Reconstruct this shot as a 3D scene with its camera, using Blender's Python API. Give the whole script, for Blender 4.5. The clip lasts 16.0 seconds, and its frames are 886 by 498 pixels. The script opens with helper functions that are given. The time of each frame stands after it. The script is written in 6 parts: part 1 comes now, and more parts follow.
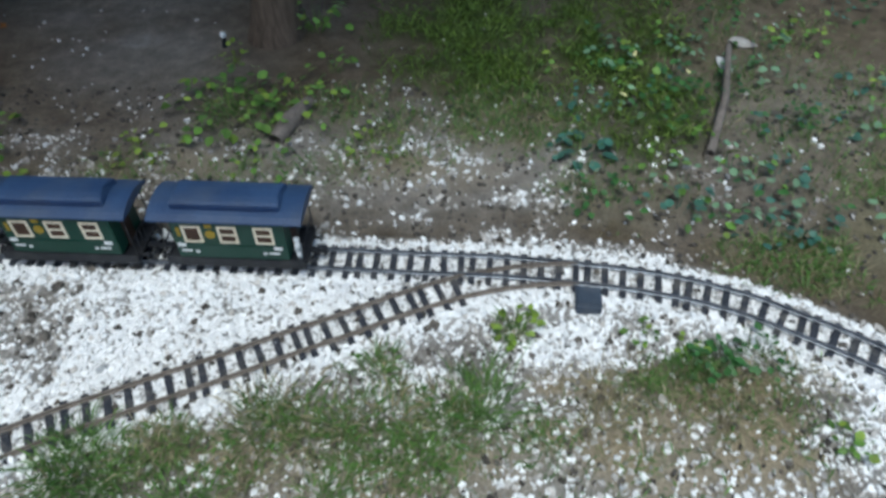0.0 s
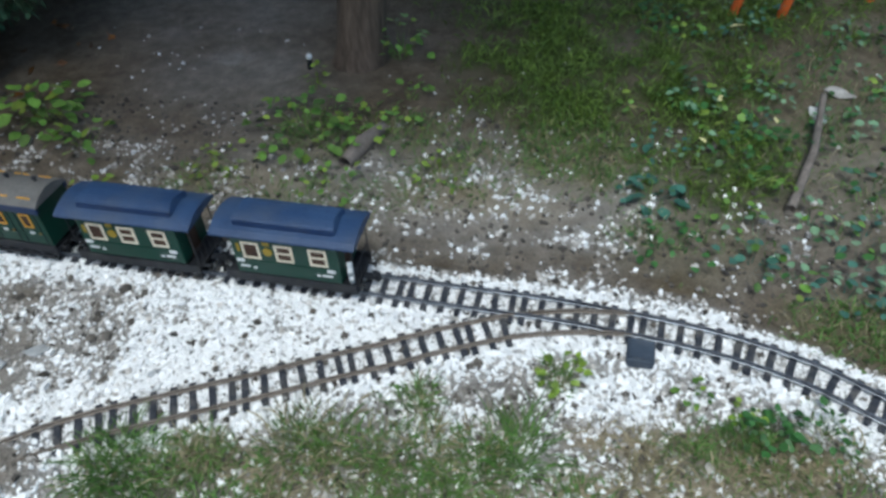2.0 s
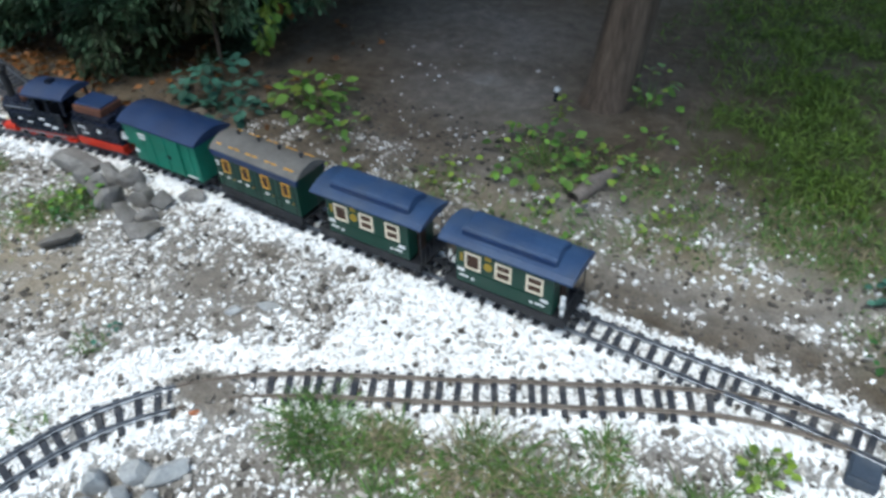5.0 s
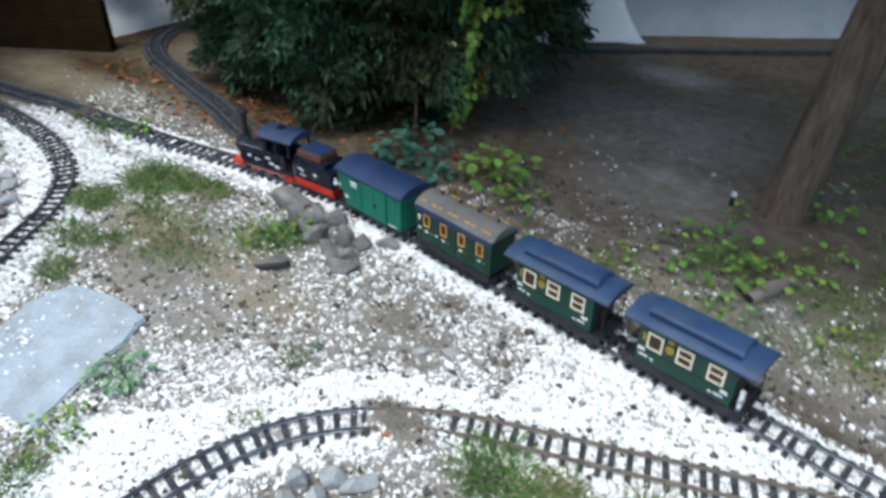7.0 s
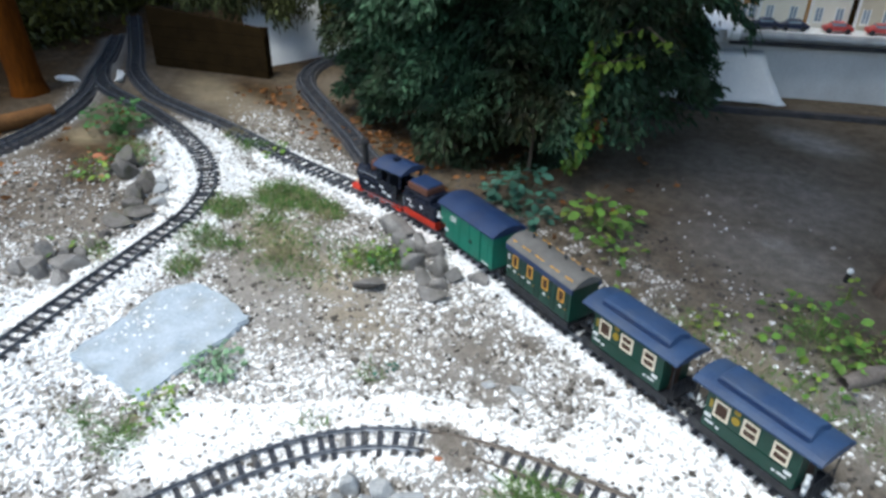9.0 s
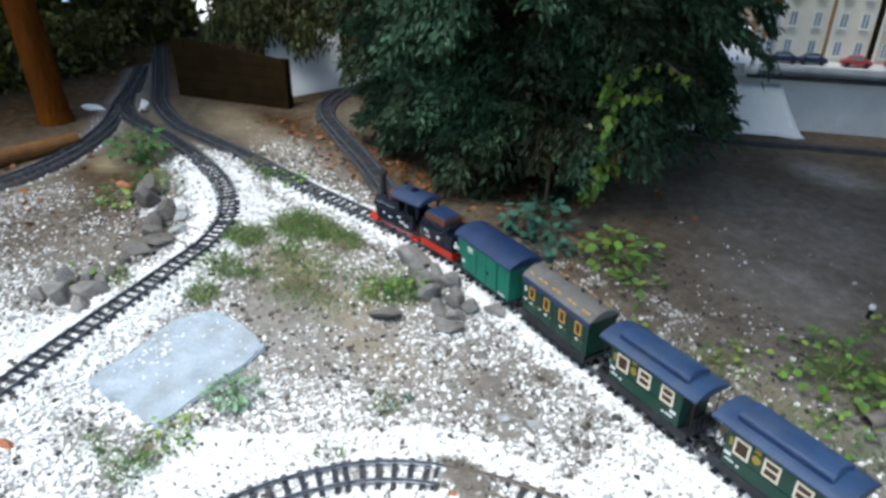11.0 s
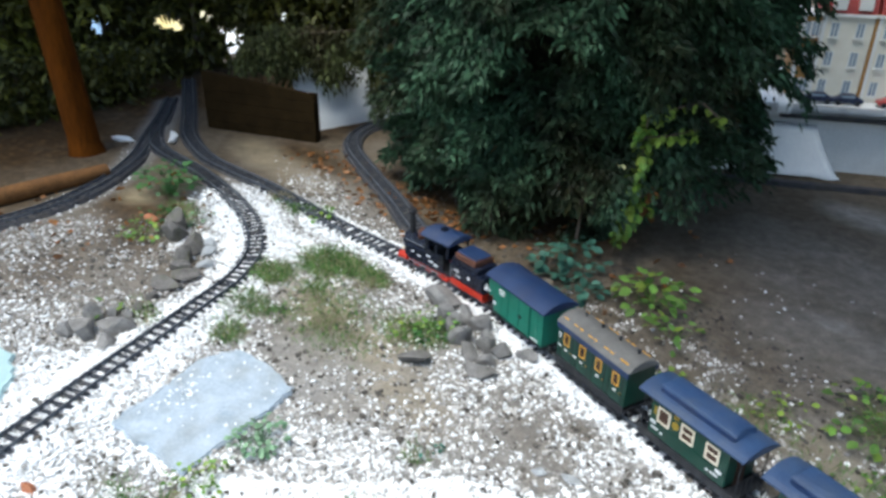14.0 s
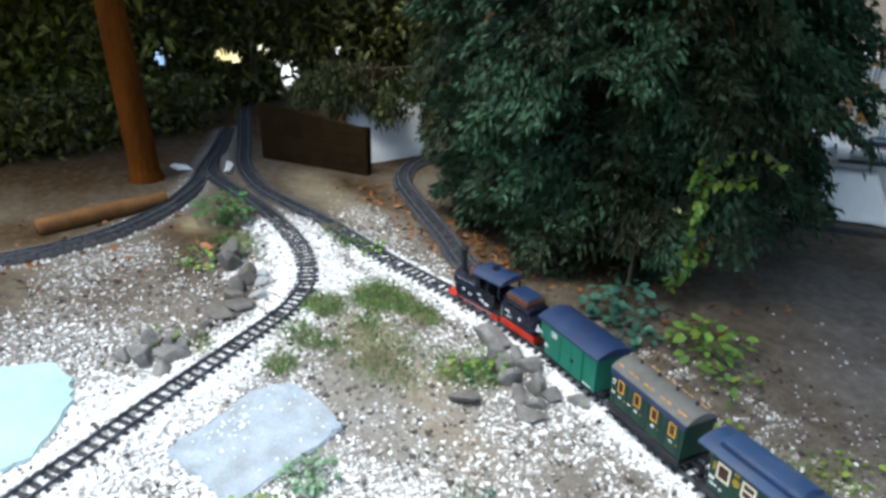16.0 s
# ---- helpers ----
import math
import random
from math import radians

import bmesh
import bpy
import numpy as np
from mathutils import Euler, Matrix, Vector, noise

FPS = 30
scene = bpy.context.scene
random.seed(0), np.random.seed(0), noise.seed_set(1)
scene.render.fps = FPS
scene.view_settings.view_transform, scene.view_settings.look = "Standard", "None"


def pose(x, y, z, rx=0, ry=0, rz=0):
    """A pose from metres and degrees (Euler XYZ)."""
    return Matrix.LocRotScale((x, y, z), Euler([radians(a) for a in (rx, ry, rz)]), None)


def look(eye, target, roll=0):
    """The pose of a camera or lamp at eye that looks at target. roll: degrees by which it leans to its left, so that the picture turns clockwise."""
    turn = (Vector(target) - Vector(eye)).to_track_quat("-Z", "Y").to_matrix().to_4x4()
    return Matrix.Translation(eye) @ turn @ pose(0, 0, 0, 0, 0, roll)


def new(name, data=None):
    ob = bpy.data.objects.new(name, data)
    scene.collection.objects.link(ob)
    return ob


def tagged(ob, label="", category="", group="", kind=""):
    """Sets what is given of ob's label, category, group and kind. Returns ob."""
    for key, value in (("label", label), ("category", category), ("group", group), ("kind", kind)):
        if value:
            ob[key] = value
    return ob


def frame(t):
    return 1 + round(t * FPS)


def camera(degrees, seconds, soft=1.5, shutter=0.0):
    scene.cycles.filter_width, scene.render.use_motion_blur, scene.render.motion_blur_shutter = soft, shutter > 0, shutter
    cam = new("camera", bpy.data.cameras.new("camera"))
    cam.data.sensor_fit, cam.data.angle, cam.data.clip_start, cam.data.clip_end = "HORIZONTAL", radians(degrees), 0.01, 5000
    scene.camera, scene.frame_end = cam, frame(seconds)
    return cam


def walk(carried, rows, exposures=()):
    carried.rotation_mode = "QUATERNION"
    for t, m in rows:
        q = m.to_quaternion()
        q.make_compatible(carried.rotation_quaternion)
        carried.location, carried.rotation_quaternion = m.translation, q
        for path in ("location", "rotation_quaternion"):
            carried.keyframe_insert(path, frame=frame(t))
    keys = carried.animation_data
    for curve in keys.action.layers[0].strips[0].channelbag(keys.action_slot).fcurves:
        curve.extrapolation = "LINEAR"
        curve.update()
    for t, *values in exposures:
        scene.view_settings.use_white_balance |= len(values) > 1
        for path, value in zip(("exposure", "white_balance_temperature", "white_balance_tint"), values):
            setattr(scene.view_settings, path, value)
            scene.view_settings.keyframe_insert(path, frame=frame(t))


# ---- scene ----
cam = camera(64.4, 16.0, soft=3.0, shutter=0.5)
PATH = [
    (0, (-0.004, 0.053, 0.923), (-0.063, 1.456, -0.501), -1.1),
    (0.5, (0.039, 0.087, 0.931), (-0.108, 1.524, -0.452), -1.6),
    (1, (0.057, 0.089, 0.928), (-0.191, 1.535, -0.431), -1.0),
    (1.5, (0.048, 0.084, 0.928), (-0.25, 1.516, -0.436), -2.9),
    (2, (0.044, 0.082, 0.928), (-0.251, 1.506, -0.445), -2.7),
    (2.5, (0.016, 0.07, 0.932), (-0.36, 1.483, -0.432), -1.9),
    (3, (0.006, 0.072, 0.93), (-0.454, 1.462, -0.432), -2.4),
    (5.5, (-0.036, 0.029, 0.936), (-0.898, 1.321, -0.324), -1.0),
    (6, (-0.065, -0.015, 0.944), (-1.01, 1.251, -0.283), -0.2),
    (6.5, (-0.098, -0.092, 0.959), (-1.151, 1.139, -0.213), -0.5),
    (7, (-0.09, -0.129, 0.98), (-1.196, 1.117, -0.126), 0.7),
    (7.5, (-0.051, -0.099, 1.002), (-1.333, 1.065, 0.001), 2.4),
    (8, (-0.022, -0.081, 1.014), (-1.413, 1.006, 0.073), 2.0),
    (8.5, (0.006, -0.085, 1.015), (-1.427, 0.945, 0.074), 0.9),
    (9, (0.022, -0.088, 1.013), (-1.377, 0.914, -0.005), 0.6),
    (9.5, (0.025, -0.092, 1.021), (-1.421, 0.882, 0.042), -0.2),
    (12, (0.0, -0.089, 1.02), (-1.459, 0.898, 0.073), 0.6),
    (12.5, (-0.023, -0.09, 1.022), (-1.495, 0.876, 0.073), 0.3),
    (13, (-0.028, -0.091, 1.024), (-1.519, 0.867, 0.098), 0.2),
    (13.5, (-0.033, -0.092, 1.027), (-1.507, 0.895, 0.104), 0.9),
    (14, (-0.04, -0.095, 1.033), (-1.556, 0.871, 0.157), 0.7),
    (14.5, (-0.043, -0.099, 1.037), (-1.582, 0.841, 0.173), 0.4),
    (15, (-0.051, -0.11, 1.045), (-1.621, 0.808, 0.214), 0.1),
    (15.5, (-0.058, -0.117, 1.044), (-1.649, 0.776, 0.226), 0.6),
    (16, (-0.067, -0.125, 1.055), (-1.67, 0.764, 0.255), 1.1),
]
walk(cam, [(t, look(eye, target, roll)) for t, eye, target, roll in PATH], exposures=[(0, 0.28, 5880, -1), (0.5, 0.31, 5880, -1), (1, 0.34, 5880, -1), (3, 0.44, 5880, -1), (5.5, 0.76, 5950, 0), (7.5, 0.80, 6020, 1.5), (8.3, 0.86, 6030, 1.5), (9, 0.94, 6070, 2), (12, 0.98, 6070, 1.5), (16, 1.12, 6100, 1.5)])

# ---- world and light ----
world = bpy.data.worlds.new("sky")
scene.world = world
world.use_nodes = True
wn = world.node_tree
sky = wn.nodes.new("ShaderNodeTexSky")
sky.sky_type, sky.sun_disc = "NISHITA", False
sky.sun_elevation, sky.sun_rotation = radians(66), radians(200)
sky.dust_density, sky.ozone_density = 3.0, 0.4
wn.links.new(sky.outputs[0], wn.nodes["Background"].inputs[0])
wn.nodes["Background"].inputs[1].default_value = 0.12
sun_data = bpy.data.lights.new("sun", "SUN")
sun_data.energy, sun_data.angle, sun_data.color = 1.4, radians(20), (1.0, 0.97, 0.93)
sun = new("sun", sun_data)
sun.matrix_world = look((0.1, -1.4, 6.0), (-0.6, 1.0, 0.0))


# ---- materials ----
def material(name, c1, c2, rough=0.7, metal=0.0, scale=30.0, fine=220.0, bump=0.25, spec=0.4, island=0.0, coat=0.0, dirt=None, dirt_scale=8.0, dirt_amount=0.3, grain=None):
    """A surface that varies between two colours at two scales, with fine relief and, if given, dirt."""
    m = bpy.data.materials.new(name)
    m.use_nodes = True
    nt = m.node_tree
    p = nt.nodes["Principled BSDF"]
    link = nt.links.new
    geo = nt.nodes.new("ShaderNodeNewGeometry")
    n1, n2 = nt.nodes.new("ShaderNodeTexNoise"), nt.nodes.new("ShaderNodeTexNoise")
    for n, s in ((n1, scale), (n2, fine)):
        n.inputs["Scale"].default_value = s
        n.inputs["Detail"].default_value = 5.0
        n.inputs["Roughness"].default_value = 0.6
        if grain:
            mp = nt.nodes.new("ShaderNodeMapping")
            mp.inputs["Scale"].default_value = grain
            link(geo.outputs["Position"], mp.inputs["Vector"])
            link(mp.outputs[0], n.inputs["Vector"])
        else:
            link(geo.outputs["Position"], n.inputs["Vector"])
    add = nt.nodes.new("ShaderNodeMath")
    add.operation = "MULTIPLY_ADD"
    add.inputs[1].default_value = 0.45
    link(n2.outputs[0], add.inputs[0])
    half = nt.nodes.new("ShaderNodeMath")
    half.operation = "MULTIPLY"
    half.inputs[1].default_value = 0.55
    link(n1.outputs[0], half.inputs[0])
    link(half.outputs[0], add.inputs[2])
    ramp = nt.nodes.new("ShaderNodeValToRGB")
    ramp.color_ramp.elements[0].position, ramp.color_ramp.elements[1].position = 0.36, 0.66
    ramp.color_ramp.elements[0].color, ramp.color_ramp.elements[1].color = (*c1, 1), (*c2, 1)
    link(add.outputs[0], ramp.inputs[0])
    col = ramp.outputs[0]
    if island:
        hsv = nt.nodes.new("ShaderNodeHueSaturation")
        mr = nt.nodes.new("ShaderNodeMapRange")
        mr.inputs[3].default_value, mr.inputs[4].default_value = 1 - island, 1 + island
        info = nt.nodes.new("ShaderNodeObjectInfo")
        both = nt.nodes.new("ShaderNodeMath")
        both.operation = "ADD"
        link(geo.outputs["Random Per Island"], both.inputs[0])
        link(info.outputs["Random"], both.inputs[1])
        turn = nt.nodes.new("ShaderNodeMath")
        turn.operation = "FRACT"
        link(both.outputs[0], turn.inputs[0])
        link(turn.outputs[0], mr.inputs[0])
        link(mr.outputs[0], hsv.inputs["Value"])
        link(col, hsv.inputs["Color"])
        col = hsv.outputs[0]
    if dirt:
        n3 = nt.nodes.new("ShaderNodeTexNoise")
        n3.inputs["Scale"].default_value = dirt_scale
        n3.inputs["Detail"].default_value = 8.0
        link(geo.outputs["Position"], n3.inputs["Vector"])
        r3 = nt.nodes.new("ShaderNodeValToRGB")
        r3.color_ramp.elements[0].position, r3.color_ramp.elements[1].position = 0.48, 0.72
        link(n3.outputs[0], r3.inputs[0])
        k = nt.nodes.new("ShaderNodeMath")
        k.operation = "MULTIPLY"
        k.inputs[1].default_value = dirt_amount
        link(r3.outputs[0], k.inputs[0])
        mx = nt.nodes.new("ShaderNodeMix")
        mx.data_type = "RGBA"
        mx.inputs[7].default_value = (*dirt, 1)
        link(k.outputs[0], mx.inputs[0])
        link(col, mx.inputs[6])
        col = mx.outputs[2]
    link(col, p.inputs["Base Color"])
    rr = nt.nodes.new("ShaderNodeMapRange")
    rr.inputs[3].default_value, rr.inputs[4].default_value = max(rough - 0.12, 0.03), min(rough + 0.12, 1.0)
    link(n2.outputs[0], rr.inputs[0])
    link(rr.outputs[0], p.inputs["Roughness"])
    p.inputs["Metallic"].default_value = metal
    p.inputs["Specular IOR Level"].default_value = spec
    p.inputs["Coat Weight"].default_value = coat
    if bump:
        b = nt.nodes.new("ShaderNodeBump")
        b.inputs["Strength"].default_value = bump
        b.inputs["Distance"].default_value = 0.003
        link(n2.outputs[0], b.inputs["Height"])
        link(b.outputs[0], p.inputs["Normal"])
    return m


M_GRAVEL = material("white_gravel", (0.84, 0.84, 0.845), (0.95, 0.95, 0.95), 0.75, scale=60, fine=500, island=0.12, bump=0.25)
M_GRAVEL_DULL = material("dusty_gravel", (0.32, 0.295, 0.27), (0.64, 0.61, 0.58), 0.85, scale=60, fine=500, island=0.35, bump=0.3)
M_GRIT = material("dark_grit", (0.05, 0.045, 0.04), (0.16, 0.14, 0.12), 0.9, scale=60, fine=500, island=0.4, bump=0.3)
M_RAIL_BROWN = material("rusty_brass_rail", (0.13, 0.105, 0.086), (0.28, 0.24, 0.205), 0.6, 0.25, scale=40, bump=0.1)
M_RAIL_DARK = material("dark_rail", (0.06, 0.066, 0.08), (0.24, 0.26, 0.30), 0.4, 0.5, scale=40, bump=0.1)
M_SLEEPER = material("dark_plastic_sleeper", (0.018, 0.021, 0.030), (0.055, 0.06, 0.075), 0.6, scale=80, bump=0.3, dirt=(0.2, 0.18, 0.15), dirt_scale=40, dirt_amount=0.45)
M_ROADBED = material("tarred_roadbed", (0.03, 0.03, 0.036), (0.075, 0.075, 0.085), 0.8, scale=30, bump=0.4, dirt=(0.13, 0.11, 0.09), dirt_scale=16, dirt_amount=0.5)
M_BLACK = material("black_locomotive_enamel", (0.004, 0.006, 0.014), (0.009, 0.014, 0.034), 0.28, scale=50, bump=0.04, spec=0.5, dirt=(0.05, 0.05, 0.05), dirt_scale=30, dirt_amount=0.25)
M_SOOT = material("sooty_black_metal", (0.008, 0.008, 0.01), (0.03, 0.03, 0.034), 0.6, scale=50, bump=0.1)
M_RED = material("red_frame_paint", (0.42, 0.02, 0.01), (0.62, 0.045, 0.02), 0.4, scale=60, bump=0.04, dirt=(0.06, 0.03, 0.02), dirt_scale=40, dirt_amount=0.4)
M_COAL = material("brown_coal_load", (0.06, 0.025, 0.018), (0.16, 0.065, 0.04), 0.8, scale=90, fine=400, bump=0.8)
M_BRASS = material("dull_brass", (0.3, 0.2, 0.07), (0.5, 0.35, 0.14), 0.4, 0.8, bump=0.05)
M_WHITE = material("white_lettering", (0.62, 0.64, 0.66), (0.82, 0.83, 0.84), 0.6, bump=0.03)
M_VAN_GREEN = material("light_green_van_paint", (0.015, 0.145, 0.095), (0.027, 0.20, 0.14), 0.42, scale=25, bump=0.06, dirt=(0.03, 0.12, 0.08), dirt_scale=20, dirt_amount=0.4)
M_GREEN = material("dark_green_coach_paint", (0.004, 0.036, 0.024), (0.009, 0.058, 0.040), 0.36, scale=25, bump=0.05, dirt=(0.02, 0.03, 0.025), dirt_scale=25, dirt_amount=0.4)
M_ROOF_BLUE = material("slate_grey_roof", (0.016, 0.040, 0.105), (0.035, 0.074, 0.168), 0.48, scale=18, bump=0.12, spec=0.5, dirt=(0.09, 0.105, 0.13), dirt_scale=16, dirt_amount=0.35)
M_ROOF_DARK = material("dark_van_roof", (0.007, 0.022, 0.075), (0.017, 0.044, 0.125), 0.5, scale=18, bump=0.08, spec=0.6, dirt=(0.08, 0.08, 0.09), dirt_scale=14, dirt_amount=0.25)
M_ROOF_GREY = material("warm_grey_roof", (0.11, 0.106, 0.10), (0.185, 0.178, 0.17), 0.7, scale=22, bump=0.08, dirt=(0.09, 0.08, 0.07), dirt_scale=12, dirt_amount=0.4)
M_FRAME_YEL = material("yellow_window_frame", (0.62, 0.30, 0.04), (0.78, 0.43, 0.08), 0.5, bump=0.03)
M_FRAME_CREAM = material("cream_window_frame", (0.66, 0.58, 0.44), (0.8, 0.73, 0.6), 0.5, bump=0.03)
M_GILT = material("gilt_crest", (0.28, 0.19, 0.02), (0.42, 0.3, 0.04), 0.45, 0.3, bump=0.05)
M_INSIDE = material("dark_brown_interior", (0.03, 0.015, 0.01), (0.075, 0.035, 0.02), 0.7, bump=0.05)
M_UNDER = material("black_underframe", (0.008, 0.009, 0.012), (0.025, 0.027, 0.034), 0.6, bump=0.1, dirt=(0.09, 0.085, 0.08), dirt_scale=40, dirt_amount=0.3)
M_ROCK_DARK = material("dark_mossy_rock", (0.075, 0.068, 0.062), (0.20, 0.185, 0.175), 0.88, scale=22, fine=160, bump=0.8, dirt=(0.085, 0.09, 0.04), dirt_scale=24, dirt_amount=0.6)
M_ROCK = material("grey_brown_rock", (0.125, 0.118, 0.114), (0.30, 0.285, 0.275), 0.85, scale=22, fine=160, bump=0.7, dirt=(0.09, 0.08, 0.06), dirt_scale=20, dirt_amount=0.5)
M_STONE = material("pale_grey_cobble", (0.28, 0.29, 0.30), (0.46, 0.47, 0.48), 0.8, scale=22, fine=160, bump=0.5, dirt=(0.16, 0.15, 0.12), dirt_scale=20, dirt_amount=0.4)
M_SLAB = material("blue_grey_stone_slab", (0.30, 0.36, 0.425), (0.50, 0.56, 0.63), 0.7, scale=16, fine=150, bump=0.35, dirt=(0.24, 0.255, 0.25), dirt_scale=14, dirt_amount=0.65)
M_SLAB_TEAL = material("pale_turquoise_slab", (0.36, 0.51, 0.535), (0.47, 0.62, 0.645), 0.6, scale=7, fine=120, bump=0.2, dirt=(0.5, 0.52, 0.5), dirt_scale=9, dirt_amount=0.4)
M_BARK = material("grey_brown_bark", (0.04, 0.029, 0.021), (0.19, 0.142, 0.108), 0.9, scale=20, fine=90, bump=1.0, grain=(1.0, 1.0, 0.16))
M_BARK_RED = material("red_brown_bark", (0.060, 0.017, 0.001), (0.145, 0.042, 0.003), 0.9, scale=18, fine=90, bump=0.9, spec=0.1, grain=(1.0, 1.0, 0.2))
M_LOG = material("weathered_log", (0.10, 0.042, 0.010), (0.22, 0.098, 0.028), 0.8, scale=14, fine=90, bump=0.8)
M_BOARD = material("dark_brown_board", (0.013, 0.0075, 0.002), (0.032, 0.019, 0.006), 0.85, scale=12, fine=150, bump=0.4, spec=0.1)
M_WALL = material("pale_grey_render", (0.64, 0.64, 0.65), (0.80, 0.80, 0.81), 0.85, scale=5, fine=120, bump=0.3, dirt=(0.30, 0.29, 0.28), dirt_scale=4, dirt_amount=0.4)
M_SHEET = material("white_plastic_sheet", (0.78, 0.80, 0.83), (0.90, 0.91, 0.92), 0.5, scale=9, fine=80, bump=0.2)
M_PIPE = material("grey_metal_edge", (0.26, 0.28, 0.31), (0.42, 0.44, 0.47), 0.35, 0.4, scale=10, bump=0.05, dirt=(0.1, 0.1, 0.1), dirt_scale=8, dirt_amount=0.5)
M_HOUSE = material("cream_model_facade", (0.76, 0.72, 0.62), (0.88, 0.85, 0.76), 0.7, scale=12, bump=0.1)
M_HOUSE_PALE = material("white_model_facade", (0.78, 0.78, 0.77), (0.88, 0.88, 0.87), 0.7, scale=12, bump=0.1)
M_HOUSE_BEIGE = material("beige_model_facade", (0.56, 0.50, 0.38), (0.68, 0.62, 0.49), 0.7, scale=12, bump=0.1)
M_HOUSE_OCHRE = material("ochre_model_facade", (0.34, 0.17, 0.05), (0.46, 0.25, 0.08), 0.7, scale=12, bump=0.1)
M_HOUSE_RED = material("red_model_roof", (0.22, 0.03, 0.03), (0.34, 0.055, 0.05), 0.6, scale=30, bump=0.2)
M_PANE = material("blue_grey_model_pane", (0.20, 0.27, 0.35), (0.38, 0.46, 0.55), 0.15, scale=20, bump=0.0, spec=0.6)
M_CAR_RED = material("red_toy_car_paint", (0.42, 0.05, 0.05), (0.55, 0.10, 0.09), 0.3, bump=0.0)
M_CAR_BLUE = material("dark_blue_toy_car_paint", (0.012, 0.018, 0.05), (0.03, 0.04, 0.09), 0.3, bump=0.0)
M_ORANGE = material("orange_plastic", (0.55, 0.10, 0.02), (0.72, 0.17, 0.04), 0.5, bump=0.05)
M_BRICK = material("orange_brick_shard", (0.33, 0.12, 0.06), (0.46, 0.19, 0.10), 0.85, fine=300, bump=0.5)
M_BOX = material("dark_grey_plastic_box", (0.034, 0.046, 0.068), (0.062, 0.082, 0.115), 0.55, bump=0.05, dirt=(0.2, 0.2, 0.2), dirt_scale=40, dirt_amount=0.2)
M_BRIGHT = material("sunlit_yellow_leaf", (0.55, 0.5, 0.2), (0.8, 0.75, 0.4), 0.6, bump=0.1)


def leaf_material(name, c1, c2, island=0.35, rough=0.5, through_light=0.25):
    m = material(name, c1, c2, rough, scale=12, fine=120, bump=0.15, island=island, spec=0.35)
    p = m.node_tree.nodes["Principled BSDF"]
    p.inputs["Transmission Weight"].default_value = 0.0
    p.inputs["Subsurface Weight"].default_value = 0.0
    return m


M_STICK = material("weathered_stick", (0.11, 0.092, 0.078), (0.27, 0.23, 0.205), 0.85, scale=30, fine=220, bump=0.4)
M_GRASS = leaf_material("grass_blades", (0.060, 0.140, 0.028), (0.17, 0.29, 0.075))
M_LAWN = leaf_material("deep_green_lawn_blades", (0.058, 0.118, 0.013), (0.19, 0.27, 0.052), island=0.5)
M_GRASS_DRY = leaf_material("dry_grass_blades", (0.22, 0.19, 0.11), (0.40, 0.35, 0.22))
M_LEAF = leaf_material("fresh_green_leaf", (0.065, 0.155, 0.026), (0.18, 0.31, 0.055), island=0.5)
M_LEAF_DEEP = leaf_material("deep_green_leaf", (0.025, 0.085, 0.02), (0.06, 0.16, 0.04))
M_LEAF_TEAL = leaf_material("blue_green_leaf", (0.03, 0.10, 0.07), (0.08, 0.19, 0.14))
M_LEAF_MINT = leaf_material("pale_mint_leaf", (0.10, 0.20, 0.11), (0.22, 0.34, 0.20))
M_LEAF_YEL = leaf_material("yellow_green_leaf", (0.12, 0.21, 0.025), (0.28, 0.36, 0.06))
# Strong noise contrast paints lit clumps and dark gaps into the spray colour.
M_CONIFER = material("dark_conifer_spray", (0.004, 0.010, 0.005), (0.064, 0.140, 0.073), 0.6, scale=4.0, fine=14, bump=0.0, island=0.6, spec=0.25, dirt=(0.030, 0.024, 0.005), dirt_scale=2.4, dirt_amount=0.9)
M_CONIFER_OLIVE = material("olive_conifer_spray", (0.018, 0.023, 0.007), (0.115, 0.13, 0.046), 0.6, scale=4.0, fine=14, bump=0.0, island=0.6, spec=0.2, dirt=(0.05, 0.03, 0.012), dirt_scale=2.6, dirt_amount=0.8)
M_HEDGE = leaf_material("dark_hedge_leaf", (0.030, 0.035, 0.005), (0.12, 0.113, 0.017), island=0.6)
M_CORE = material("painted_inner_shade", (0.003, 0.004, 0.002), (0.012, 0.014, 0.008), 0.9, scale=20, bump=0.5)
M_HEDGE_YEL = leaf_material("olive_hedge_leaf", (0.048, 0.053, 0.005), (0.165, 0.155, 0.018), island=0.6)
M_DEAD = leaf_material("rusty_dead_leaf", (0.11, 0.046, 0.014), (0.30, 0.125, 0.036), island=0.6)


# ---- mesh helpers ----
def part(name, bm, mat, parent=None, label="", smooth=False):
    me = bpy.data.meshes.new(name)
    bm.to_mesh(me)
    bm.free()
    me.materials.append(mat)
    if smooth:
        me.polygons.foreach_set("use_smooth", [True] * len(me.polygons))
    ob = new(name, me)
    if parent:
        ob.parent = parent
    if label:
        ob["label"] = label
    return ob


def raw(name, verts, faces, mat, parent=None, label="", smooth=False):
    me = bpy.data.meshes.new(name)
    me.from_pydata(verts, [], faces)
    me.materials.append(mat)
    if smooth:
        me.polygons.foreach_set("use_smooth", [True] * len(me.polygons))
    ob = new(name, me)
    if parent:
        ob.parent = parent
    if label:
        ob["label"] = label
    return ob


def empty(name, m, label, category, group="", kind=""):
    ob = new(name)
    ob.empty_display_size = 0.02
    ob.matrix_basis = m
    return tagged(ob, label, category, group, kind)


